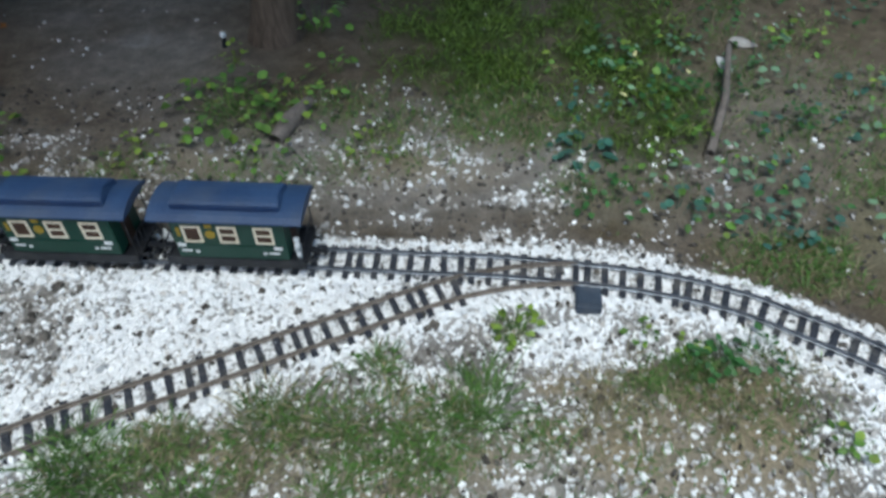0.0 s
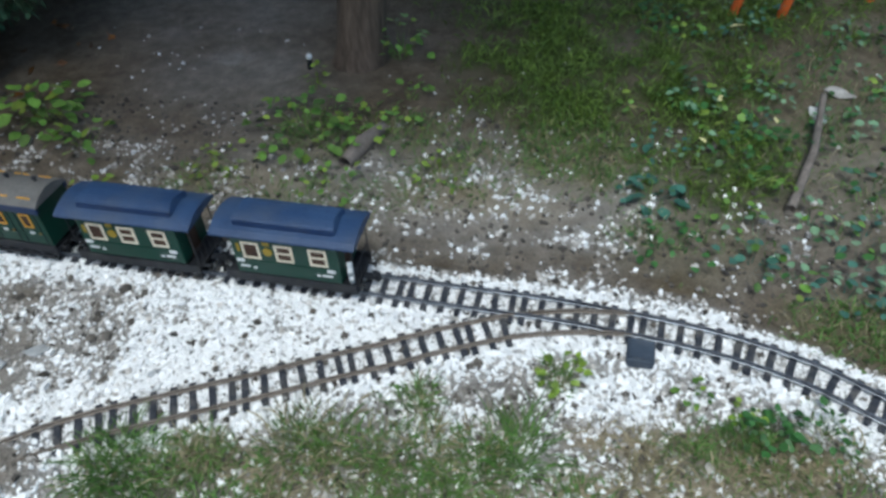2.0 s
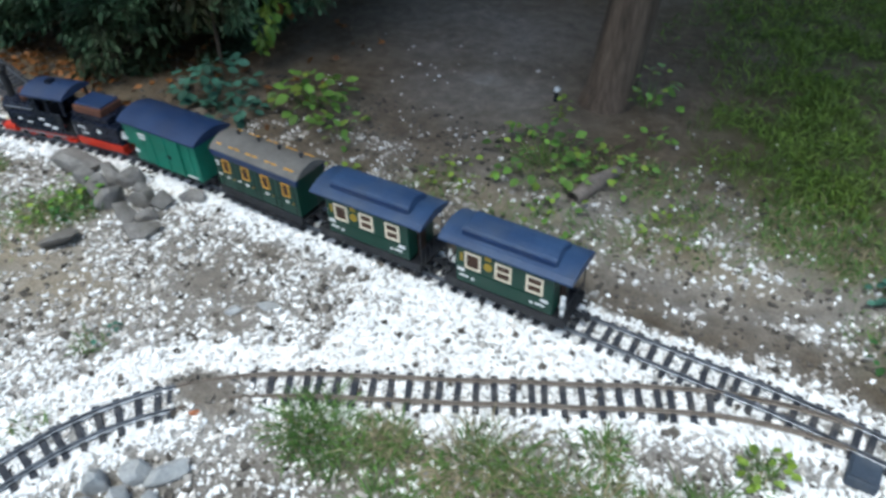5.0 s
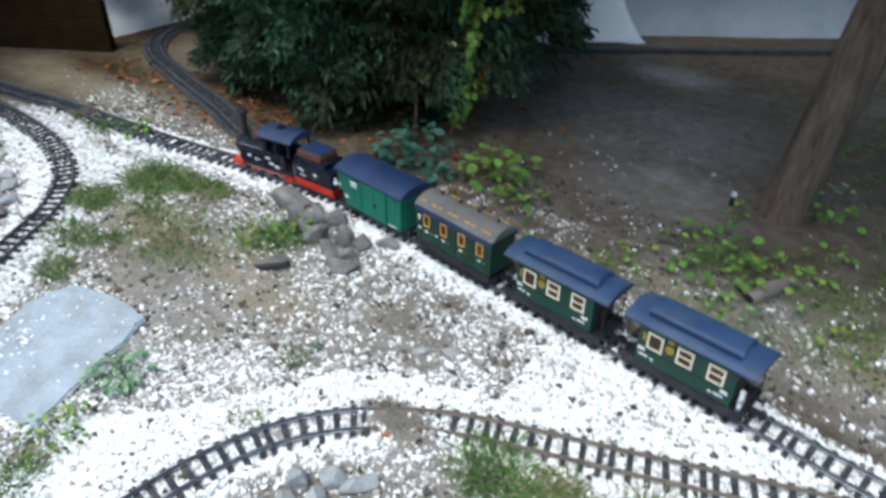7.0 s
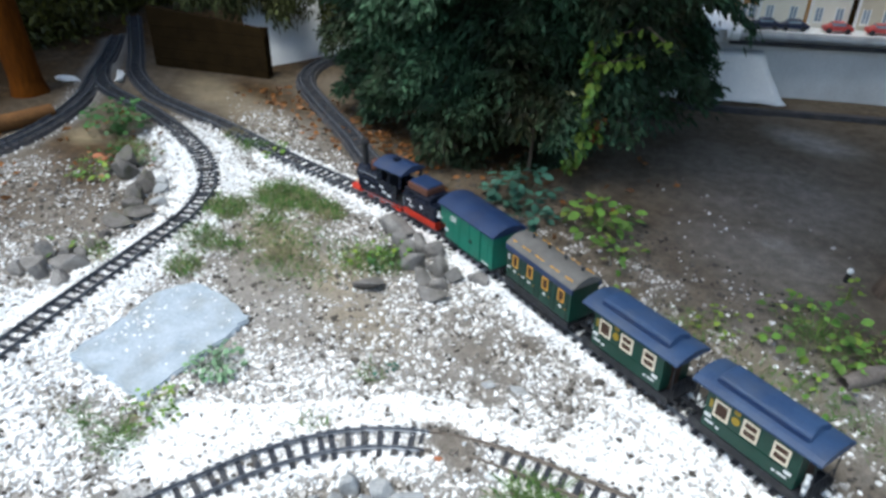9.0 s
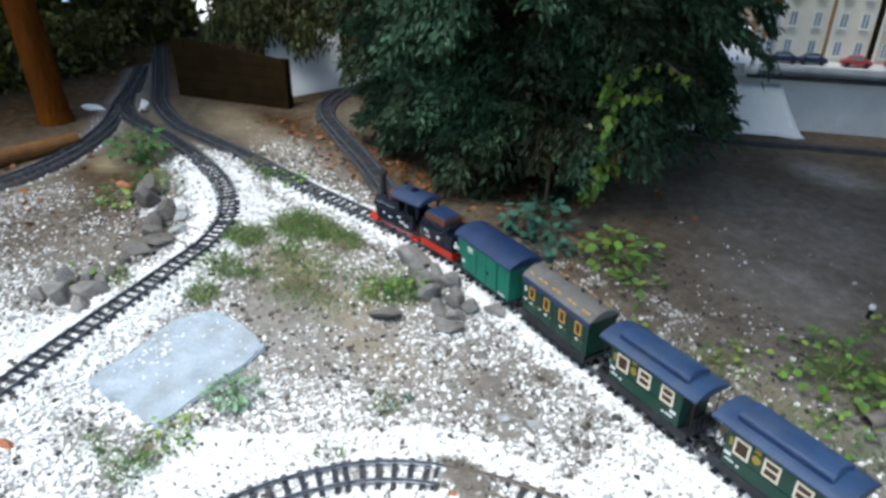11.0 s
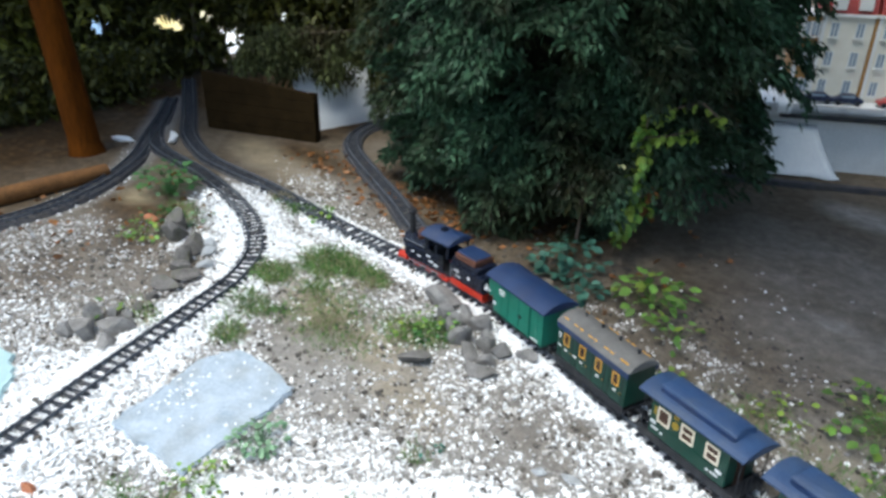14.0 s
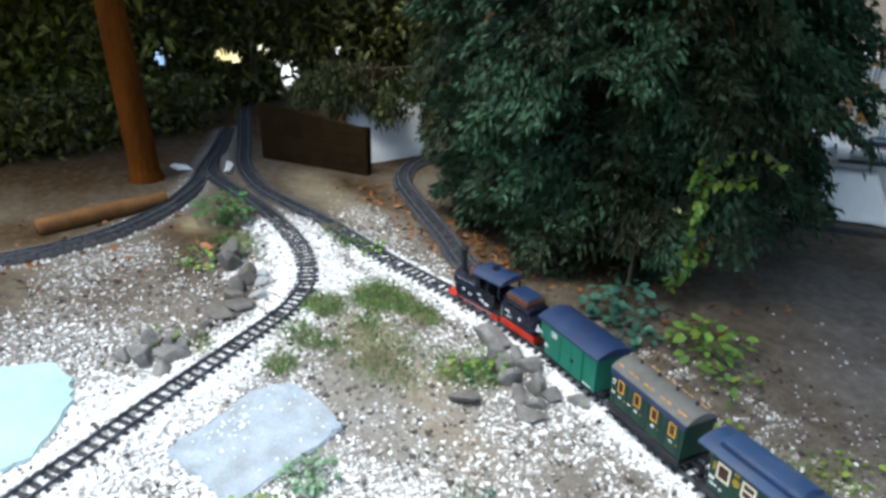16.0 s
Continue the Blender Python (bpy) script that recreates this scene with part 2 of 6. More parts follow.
def box(bm, x0, y0, z0, x1, y1, z1, bevel=0.0):
    r = bmesh.ops.create_cube(bm, size=1.0, matrix=Matrix.Translation(((x0 + x1) / 2, (y0 + y1) / 2, (z0 + z1) / 2)) @ Matrix.Diagonal((x1 - x0, y1 - y0, z1 - z0, 1)))
    if bevel:
        edges = {e for v in r["verts"] for e in v.link_edges}
        bmesh.ops.bevel(bm, geom=list(edges), offset=bevel, segments=2, affect="EDGES", profile=0.6)
    return bm


def boxed(*a, **k):
    return box(bmesh.new(), *a, **k)


def tube(bm, p0, p1, r0, r1=None, n=14):
    p0, p1 = Vector(p0), Vector(p1)
    d = p1 - p0
    m = Matrix.Translation((p0 + p1) / 2) @ d.to_track_quat("Z", "Y").to_matrix().to_4x4()
    bmesh.ops.create_cone(bm, cap_ends=True, segments=n, radius1=r0, radius2=r0 if r1 is None else r1, depth=d.length, matrix=m)
    return bm


def tubed(*a, **k):
    return tube(bmesh.new(), *a, **k)


def prism(bm, profile, x0, x1):
    """A profile of (y, z) points drawn along x."""
    a = [bm.verts.new((x0, y, z)) for y, z in profile]
    b = [bm.verts.new((x1, y, z)) for y, z in profile]
    n = len(profile)
    for i in range(n):
        bm.faces.new((a[i], a[(i + 1) % n], b[(i + 1) % n], b[i]))
    bm.faces.new(a[::-1])
    bm.faces.new(b)
    bmesh.ops.recalc_face_normals(bm, faces=bm.faces)
    return bm


def arch(half, z_eave, z_top, thick, n=10):
    """The profile of an arched roof skin."""
    out = [(-half + 2 * half * i / n, z_eave + (z_top - z_eave) * math.cos((i / n - 0.5) * math.pi) ** 0.8) if 0 < i < n else ((-half, half)[i == n], z_eave) for i in range(n + 1)]
    return out + [(half, z_eave - thick), (-half, z_eave - thick)]


def smooth_line(pts, step=0.01):
    """A Catmull-Rom curve through plan points, resampled evenly."""
    p = np.array([pts[0]] + list(pts) + [pts[-1]], float)
    p[0], p[-1] = 2 * p[1] - p[2], 2 * p[-2] - p[-3]
    out = []
    for i in range(1, len(p) - 2):
        for u in np.linspace(0, 1, 24, endpoint=False):
            a, b, c, d = p[i - 1], p[i], p[i + 1], p[i + 2]
            out.append(0.5 * (2 * b + (c - a) * u + (2 * a - 5 * b + 4 * c - d) * u * u + (3 * b - a - 3 * c + d) * u**3))
    out = np.array(out + [p[-2]])
    s = np.r_[0, np.cumsum(np.linalg.norm(np.diff(out, axis=0), axis=1))]
    q = np.arange(0, s[-1], step)
    return np.stack([np.interp(q, s, out[:, k]) for k in range(2)], 1)


def distance_to(line, x, y):
    """The distance from plan points to a line, and which side they lie on (positive: to its left)."""
    xy = np.stack([np.ravel(x), np.ravel(y)], 1)
    best, side = np.full(len(xy), 1e9), np.zeros(len(xy))
    t = np.gradient(line, axis=0)
    for k in range(0, len(line), 3):
        d = xy - line[k]
        q = np.hypot(d[:, 0], d[:, 1])
        near = q < best
        best[near] = q[near]
        side[near] = (t[k, 0] * d[:, 1] - t[k, 1] * d[:, 0])[near]
    return best.reshape(np.shape(x)), np.sign(side).reshape(np.shape(x))


# ---- plan of the tracks ----
RAIL_TOP, GAUGE = 0.030, 0.0465
MAIN = smooth_line([(1.25, 0.12), (1.05, 0.34), (0.86, 0.54), (0.643, 0.71), (0.53, 0.78), (0.45, 0.822), (0.315, 0.863), (0.1, 0.893), (-0.1, 0.903), (-0.3, 0.913), (-0.5, 0.920),
                    (-0.78, 0.928), (-1.05, 0.943), (-1.17, 0.948), (-1.35, 0.951), (-1.56, 0.933), (-1.78, 0.89), (-2.0, 0.84), (-2.2, 0.80), (-2.6, 0.735),
                    (-2.88, 0.67), (-3.13, 0.622), (-3.5, 0.64), (-3.88, 0.735), (-4.3, 0.84), (-4.75, 0.95)])
BRANCH = smooth_line([(0.30, 0.868), (0.2, 0.882), (0.12, 0.878), (0.06, 0.868), (-0.02, 0.845), (-0.12, 0.802), (-0.2, 0.762), (-0.29, 0.72), (-0.37, 0.68), (-0.45, 0.643), (-0.52, 0.61),
                      (-0.61, 0.567), (-0.69, 0.518), (-0.76, 0.46), (-0.82, 0.395), (-0.865, 0.32), (-0.893, 0.24), (-0.91, 0.15), (-0.915, 0.03), (-0.92, -0.12), (-0.95, -0.35), (-1.0, -0.6)])
LOOP = smooth_line([(-3.75, 0.535), (-3.5, 0.478), (-3.32, 0.476), (-3.14, 0.508), (-2.95, 0.545), (-2.63, 0.57), (-2.35, 0.56), (-2.12, 0.5), (-1.96, 0.39), (-1.85, 0.25), (-1.72, 0.07), (-1.62, -0.07), (-1.52, -0.2),
                    (-1.44, -0.31), (-1.3, -0.5), (-1.16, -0.7)])
FAR_LEFT = smooth_line([(-4.3, 0.74), (-3.93, 0.61), (-3.6, 0.475), (-3.31, 0.36), (-3.05, 0.19), (-2.87, -0.01), (-2.79, -0.2), (-2.76, -0.37), (-2.75, -0.7), (-2.75, -1.1)])
BACK = smooth_line([(-1.30, 0.951), (-1.45, 0.953), (-1.67, 0.985), (-2.0, 1.04), (-2.25, 1.10), (-2.68, 1.18), (-2.95, 1.25), (-3.12, 1.36), (-3.22, 1.52), (-3.25, 1.8), (-3.25, 2.2)])

# ---- ground ----
def blobs(x, y, rows):
    out = np.zeros(np.shape(x))
    for bx, by, rx, ry, k in rows:
        out = np.maximum(out, k * np.clip(1.6 - 1.6 * np.sqrt(((x - bx) / rx) ** 2 + ((y - by) / ry) ** 2), 0, 1))
    return out


def inside(x, y, poly):
    hit = np.zeros(np.shape(x), bool)
    for (ax, ay), (bx, by) in zip(poly, poly[1:] + poly[:1]):
        cross = ((ay > y) != (by > y)) & (x < (bx - ax) * (y - ay) / (by - ay + 1e-12) + ax)
        hit ^= cross
    return hit


def ripple(x, y, s, seed):
    """Smooth value noise over plan points, about 0 to 1."""
    r = np.random.RandomState(seed).rand(64, 64)
    out = 0
    for k, (f, a) in enumerate(((1, 0.5), (2.1, 0.3), (4.3, 0.2))):
        u, v = np.asarray(x) / s * f + 11.3 * k + 100, np.asarray(y) / s * f + 7.7 * k + 100
        i, j = np.floor(u).astype(int), np.floor(v).astype(int)
        fu, fv = u - i, v - j
        fu, fv = fu * fu * (3 - 2 * fu), fv * fv * (3 - 2 * fv)
        g = lambda p, q: r[p % 64, q % 64]
        out = out + a * ((g(i, j) * (1 - fu) + g(i + 1, j) * fu) * (1 - fv) + (g(i, j + 1) * (1 - fu) + g(i + 1, j + 1) * fu) * fv)
    return out


WHITE_BED = [(-0.60, 0.60), (-0.72, 0.54), (-0.83, 0.42), (-0.9, 0.2), (-0.92, -0.05), (-1.12, -0.05), (-1.20, 0.08), (-1.08, 0.22), (-1.0, 0.36), (-0.93, 0.50), (-0.84, 0.58), (-0.64, 0.66),
             (-0.66, 0.78), (-0.76, 0.89), (0.0, 0.88), (0.06, 0.86), (-0.1, 0.8)]
DUST_SPOTS = [(-1.25, 0.48, 0.75, 0.42, 1.0), (-1.75, 0.5, 0.5, 0.3, 0.9), (-0.85, 0.68, 0.3, 0.25, 0.6), (0.05, 0.55, 0.7, 0.2, 0.9), (-2.1, 0.0, 0.4, 0.3, 0.3), (-2.5, 0.95, 0.6, 0.14, 0.55), (-0.2, 1.22, 0.8, 0.24, 0.9), (0.7, 1.3, 0.5, 0.4, 0.5), (-0.80, 1.62, 0.4, 0.3, 0.6), (-1.05, 2.0, 0.5, 0.4, 0.5), (-1.22, 2.55, 0.24, 0.15, 1.1), (-0.86, 1.72, 0.12, 0.07, 0.9), (-1.0, 1.35, 0.4, 0.25, 0.25)]
GRASS_SPOTS = [(-0.45, 1.14, 0.22, 0.12, 0.32), (-0.15, 1.28, 0.22, 0.14, 0.35), (0.12, 1.36, 0.22, 0.16, 0.45), (-0.75, 1.16, 0.2, 0.12, 0.3), (0.3, 1.12, 0.2, 0.14, 0.35), (-0.3, 1.42, 0.2, 0.12, 0.35), (-1.94, 0.65, 0.15, 0.09, 0.8), (-1.88, 0.72, 0.13, 0.07, 0.65), (-1.76, 0.745, 0.10, 0.05, 0.85), (-1.95, 0.50, 0.10, 0.10, 0.6), (-1.80, 0.37, 0.10, 0.08, 0.5), (-1.69, 0.28, 0.09, 0.06, 0.45), (-1.60, 0.55, 0.28, 0.17, 0.22), (-1.45, 0.68, 0.14, 0.08, 0.45), (-0.50, 0.50, 0.11, 0.07, 0.36), (-0.20, 0.56, 0.14, 0.07, 0.32), (-0.05, 0.52, 0.12, 0.11, 0.32), (0.33, 0.68, 0.10, 0.05, 0.4), (0.20, 0.55, 0.22, 0.14, 0.18), (0.45, 0.62, 0.18, 0.12, 0.2), (-0.35, 0.50, 0.1, 0.08, 0.3),
               (0.05, 1.40, 0.2, 0.2, 0.5), (-0.5, 1.38, 0.17, 0.14, 0.4), (0.75, 1.5, 0.4, 0.5, 0.22), (-0.25, 1.2, 0.16, 0.09, 0.3),
               (-1.15, 0.02, 0.06, 0.05, 0.8), (-1.3, -0.1, 0.1, 0.05, 0.6),
               (-1.40, 0.74, 0.10, 0.06, 0.7), (-2.6, 0.38, 0.16, 0.08, 0.8), (-2.45, 0.72, 0.2, 0.03, 0.6), (-1.02, 0.47, 0.05, 0.04, 0.4), (-0.43, 0.55, 0.08, 0.05, 0.9), (0.08, 0.77, 0.04, 0.04, 0.8),
               (-0.13, 0.70, 0.04, 0.04, 0.6), (-0.95, 0.30, 0.05, 0.04, 0.4), (-1.9, 0.1, 0.15, 0.06, 0.5), (0.6, 0.95, 0.2, 0.12, 0.55), (1.0, 1.0, 0.4, 0.35, 0.8), (-0.12, 1.35, 0.12, 0.1, 0.5)]
SOIL_SPOTS = [(-1.62, 0.50, 0.26, 0.18, 1.0), (-1.68, 0.52, 0.26, 0.14, 0.8), (-1.5, 0.42, 0.16, 0.12, 0.7), (-1.95, 0.52, 0.12, 0.10, 0.7), (-2.45, 0.2, 0.3, 0.14, 0.8), (-2.7, 0.3, 0.2, 0.15, 0.8), (-1.3, 0.55, 0.22, 0.14, 0.75), (-1.15, 0.52, 0.2, 0.12, 0.4), (-1.25, 0.40, 0.12, 0.1, 0.7), (-0.73, 0.48, 0.12, 0.065, 1.1), (-0.835, 0.64, 0.07, 0.05, 0.75), (-0.83, 0.71, 0.08, 0.045, 0.6), (-0.70, 0.745, 0.05, 0.035, 0.55), (-0.89, 0.82, 0.07, 0.04, 0.6), (-0.713, 0.847, 0.05, 0.03, 0.6), (-0.62, 0.885, 0.05, 0.02, 0.5), (-0.95, 0.70, 0.08, 0.06, 0.6), (-0.60, 0.80, 0.05, 0.03, 0.35), (-0.92, 0.60, 0.08, 0.05, 0.5), (-0.8, 0.78, 0.16, 0.12, 0.2), (-2.1, 0.2, 0.25, 0.22, 0.6), (-2.3, 0.05, 0.4, 0.3, 0.5)]


LAWN_SPOTS = [(0.12, 1.62, 0.26, 0.26, 0.9), (0.38, 1.34, 0.22, 0.16, 0.8), (0.28, 1.72, 0.30, 0.34, 1.0), (0.05, 1.95, 0.32, 0.42, 1.0), (0.30, 2.5, 0.9, 0.8, 1.0), (0.42, 1.45, 0.18, 0.12, 0.8), (-0.1, 1.75, 0.2, 0.3, 0.8)]
TAN_SPOTS = [(0.139, 0.668, 0.06, 0.035, 1.0), (0.205, 0.668, 0.06, 0.035, 1.0), (0.255, 0.70, 0.05, 0.03, 0.8), (0.43, 0.675, 0.12, 0.05, 0.9), (0.35, 0.64, 0.09, 0.04, 0.9), (0.51, 0.685, 0.06, 0.03, 0.8), (-0.35, 0.545, 0.07, 0.05, 0.8), (-0.52, 0.755, 0.04, 0.02, 0.5), (0.22, 0.555, 0.09, 0.07, 1.1), (0.46, 0.60, 0.07, 0.05, 0.8), (0.02, 0.53, 0.12, 0.08, 0.7), (-0.2, 0.5, 0.1, 0.06, 0.6), (0.3, 0.53, 0.12, 0.1, 0.7), (-1.70, 0.55, 0.22, 0.12, 0.55), (-1.82, 0.60, 0.14, 0.09, 0.6), (-1.9, 0.42, 0.12, 0.09, 0.5), (-1.45, 0.68, 0.14, 0.07, 0.7), (-1.40, 0.60, 0.2, 0.12, 0.5), (-2.85, 0.28, 0.14, 0.10, 0.7), (-0.6, 1.2, 0.2, 0.08, 0.4), (-0.1, 1.2, 0.25, 0.1, 0.4), (0.12, 0.58, 0.07, 0.05, 0.9), (0.19, 0.57, 0.06, 0.05, 0.9), (0.42, 0.55, 0.14, 0.10, 0.9), (0.28, 0.6, 0.06, 0.04, 0.8), (-0.12, 0.5, 0.08, 0.06, 0.7), (-0.32, 0.53, 0.08, 0.05, 0.6), (-2.75, 0.9, 0.5, 0.14, 0.42), (-3.1, 0.86, 0.35, 0.14, 0.5), (-1.2, 0.55, 0.25, 0.12, 0.4)]

# Brown leaf litter, with the shade of trees and hedge painted in as darker brown.
LITTER_SHADE_SPOTS = [(-2.95, 1.02, 0.45, 0.16, 0.85), (-2.75, 0.90, 0.4, 0.12, 0.45), (-2.72, 0.22, 0.35, 0.16, 0.9), (-2.45, 0.15, 0.25, 0.14, 0.7), (-2.35, -0.1, 0.3, 0.15, 0.6), (-4.0, -0.1, 0.9, 0.8, 1.2), (-3.5, 1.35, 0.5, 0.4, 1.0), (-2.25, 1.26, 0.4, 0.12, 1.0), (-4.4, 1.0, 0.7, 1.2, 1.2), (-1.75, 1.55, 0.3, 0.35, 1.0), (-2.7, 0.25, 0.25, 0.12, 0.8), (-3.0, -0.4, 0.25, 0.5, 0.8), (-3.3, 0.95, 0.4, 0.16, 0.2)]


def fields(x, y):
    """How much white gravel, grass and bare soil lies at plan points, from 0 to 1."""
    w = ripple(x, y, 0.11, 3)
    w2 = ripple(x, y, 0.35, 8)
    dm, sm = distance_to(MAIN, x, y)
    db, sb = distance_to(BRANCH, x, y)
    dl, sl = distance_to(LOOP, x, y)
    df, sf = distance_to(FAR_LEFT, x, y)
    dk, sk = distance_to(BACK, x, y)
    ramp = lambda d, near, far: np.clip((far - d) / (far - near), 0, 1)
    east = np.clip((x + 2.7) / 0.5, 0, 1)
    g = ramp(dm, 0.055, np.where(sm > 0, 0.13, 0.075)) * east
    g = np.maximum(g, ramp(db, 0.05, 0.115))
    g = np.maximum(g, ramp(dl, 0.09, 0.19) * np.clip((x + 2.9) / 0.4, 0, 1))
    g = np.maximum(g, 0.45 * ramp(df, 0.04, 0.11))
    g = np.maximum(g, blobs(x, y, [(-2.05, 0.62, 0.3, 0.12, 1.0), (-2.3, 0.35, 0.16, 0.12, 0.9), (-1.7, -0.15, 0.25, 0.2, 0.9), (-1.45, -0.05, 0.35, 0.3, 0.85), (0.34, 0.76, 0.14, 0.05, 0.8), (0.62, 0.58, 0.16, 0.10, 0.9),
                                       (-0.4, 0.72, 0.3, 0.14, 1.0), (-0.1, 0.66, 0.15, 0.08, 0.7), (0.15, 0.75, 0.2, 0.09, 0.9), (-1.25, -0.15, 0.3, 0.15, 0.9), (0.62, 0.5, 0.12, 0.16, 0.7)]))
    g = np.maximum(g, inside(x, y, WHITE_BED) * 1.0)
    speck = np.where((x > 0.05) & (x < 0.5) & (y < 0.7), 0.34, np.where((x > -1.25) & (x < -0.6) & (y < 0.9), 0.38, 0.27)) * np.clip((x + 2.3) / 0.3, 0, 1) * np.clip((0.95 - x) / 0.3, 0, 1) * np.clip((y + 0.6) / 0.4, 0, 1) * (y < 1.0) * np.clip(w2 * 2, 0.3, 1.4)
    far_side = sm < 0
    speck = np.where(far_side & (x > -1.5), 0.21 * np.clip(w * 2.4 - 0.4, 0, 1) * np.clip((1.55 - y) / 0.45, 0, 1), speck)
    speck = np.maximum(speck, 0.40 * blobs(x, y, [(-0.02, 1.30, 0.26, 0.22, 0.5), (-0.15, 1.42, 0.20, 0.16, 0.4), (-2.5, -0.05, 0.4, 0.35, 0.6), (0.05, 1.10, 0.34, 0.18, 0.22), (-0.45, 1.10, 0.35, 0.18, 0.4), (-0.85, 1.12, 0.3, 0.16, 0.6), (0.5, 1.02, 0.3, 0.12, 0.5), (-1.9, -0.2, 0.6, 0.5, 0.9), (-2.3, 0.15, 0.4, 0.3, 0.6), (-2.5, 0.9, 0.6, 0.15, 0.45)]))
    speck = np.maximum(speck, 0.025 * ((y < 1.9) & (x > -1.3)) * np.clip(w2 * 3 - 1, 0, 1.5))
    speck = np.where(far_side & (x > 0.18), speck * np.clip(1 - (x - 0.18) / 0.3, 0.25, 1), speck)
    speck = np.where(far_side & (x > -1.5), speck * np.clip(4.5 * ripple(x, y, 0.055, 31) - 1.5, 0, 1.7), speck)
    g = np.clip(np.maximum(g * (0.62 + 0.75 * w), speck), 0, 1) * np.clip((1.75 - x) / 0.5, 0, 1)
    grass = np.clip(blobs(x, y, GRASS_SPOTS) * (0.25 + 1.5 * w), 0, 1)
    grass = np.where(np.minimum(np.minimum(dm, db), dl) < 0.03, 0, grass)
    soil = np.clip(blobs(x, y, SOIL_SPOTS) * (0.5 + w), 0, 1)
    g = g * (1 - 0.75 * grass) * (1 - 0.96 * soil)
    return g, grass, soil


def ground_height(x, y):
    h = 0.010 * (ripple(x, y, 0.5, 21) - 0.5) + 0.005 * (ripple(x, y, 0.08, 22) - 0.5)
    dm = np.minimum.reduce([distance_to(l, x, y)[0] for l in (MAIN, BRANCH, LOOP)])
    bed = np.clip((0.11 - dm) / 0.06, 0, 1)
    far = np.clip((np.hypot(x + 0.8, y - 0.6) - 6.0) / 8, 0, 1)
    mound = 0.016 * np.clip(1.5 - 1.5 * np.hypot((x + 0.71) / 0.13, (y - 0.475) / 0.07), 0, 1)
    return (h * (1 - 0.85 * bed) + 0.0135 * bed + mound) * (1 - far)


fx = np.r_[-60, -30, -15, -9, -6.5, np.arange(-5.2, 2.0, 0.022), 2.6, 4, 7, 14, 30, 60]
fy = np.r_[-60, -30, -14, -6, -3, -1.8, np.arange(-1.1, 3.9, 0.022), 4.6, 6, 9, 15, 30, 60]
gx, gy = np.meshgrid(fx, fy)
gz = ground_height(gx, gy)
gg, ggr, gso = fields(gx, gy)
nx, ny = len(fx), len(fy)
gverts = np.stack([gx.ravel(), gy.ravel(), gz.ravel()], 1)
ii = (np.arange(ny - 1)[:, None] * nx + np.arange(nx - 1)[None]).ravel()
ground = raw("ground", gverts.tolist(), np.stack([ii, ii + 1, ii + 1 + nx, ii + nx], 1).tolist(), bpy.data.materials.new("garden_soil"), smooth=True)
tagged(ground, "brown garden soil with grit, moss and thin grass", "ground", kind="structure")
glawn = np.clip(blobs(gx, gy, LAWN_SPOTS) * np.clip(2.9 * ripple(gx, gy, 0.10, 3) - 0.6, 0.25, 1.3), 0, 1)
gtan = np.clip(blobs(gx, gy, TAN_SPOTS) * (0.4 + 1.2 * ripple(gx, gy, 0.05, 13)), 0, 1)
for attr, val in (("gravel", gg * (1 - 0.6 * gtan)), ("grass", ggr), ("soil", gso), ("lawn", glawn), ("tan", gtan), ("dust", np.clip(blobs(gx, gy, DUST_SPOTS) * (0.35 + 1.1 * ripple(gx, gy, 0.14, 29)), 0, 1)), ("litter_shade", np.clip(blobs(gx, gy, LITTER_SHADE_SPOTS) * (0.5 + ripple(gx, gy, 0.09, 17)), 0, 1))):
    ground.data.attributes.new(attr, "FLOAT", "POINT").data.foreach_set("value", val.ravel().astype(np.float32))


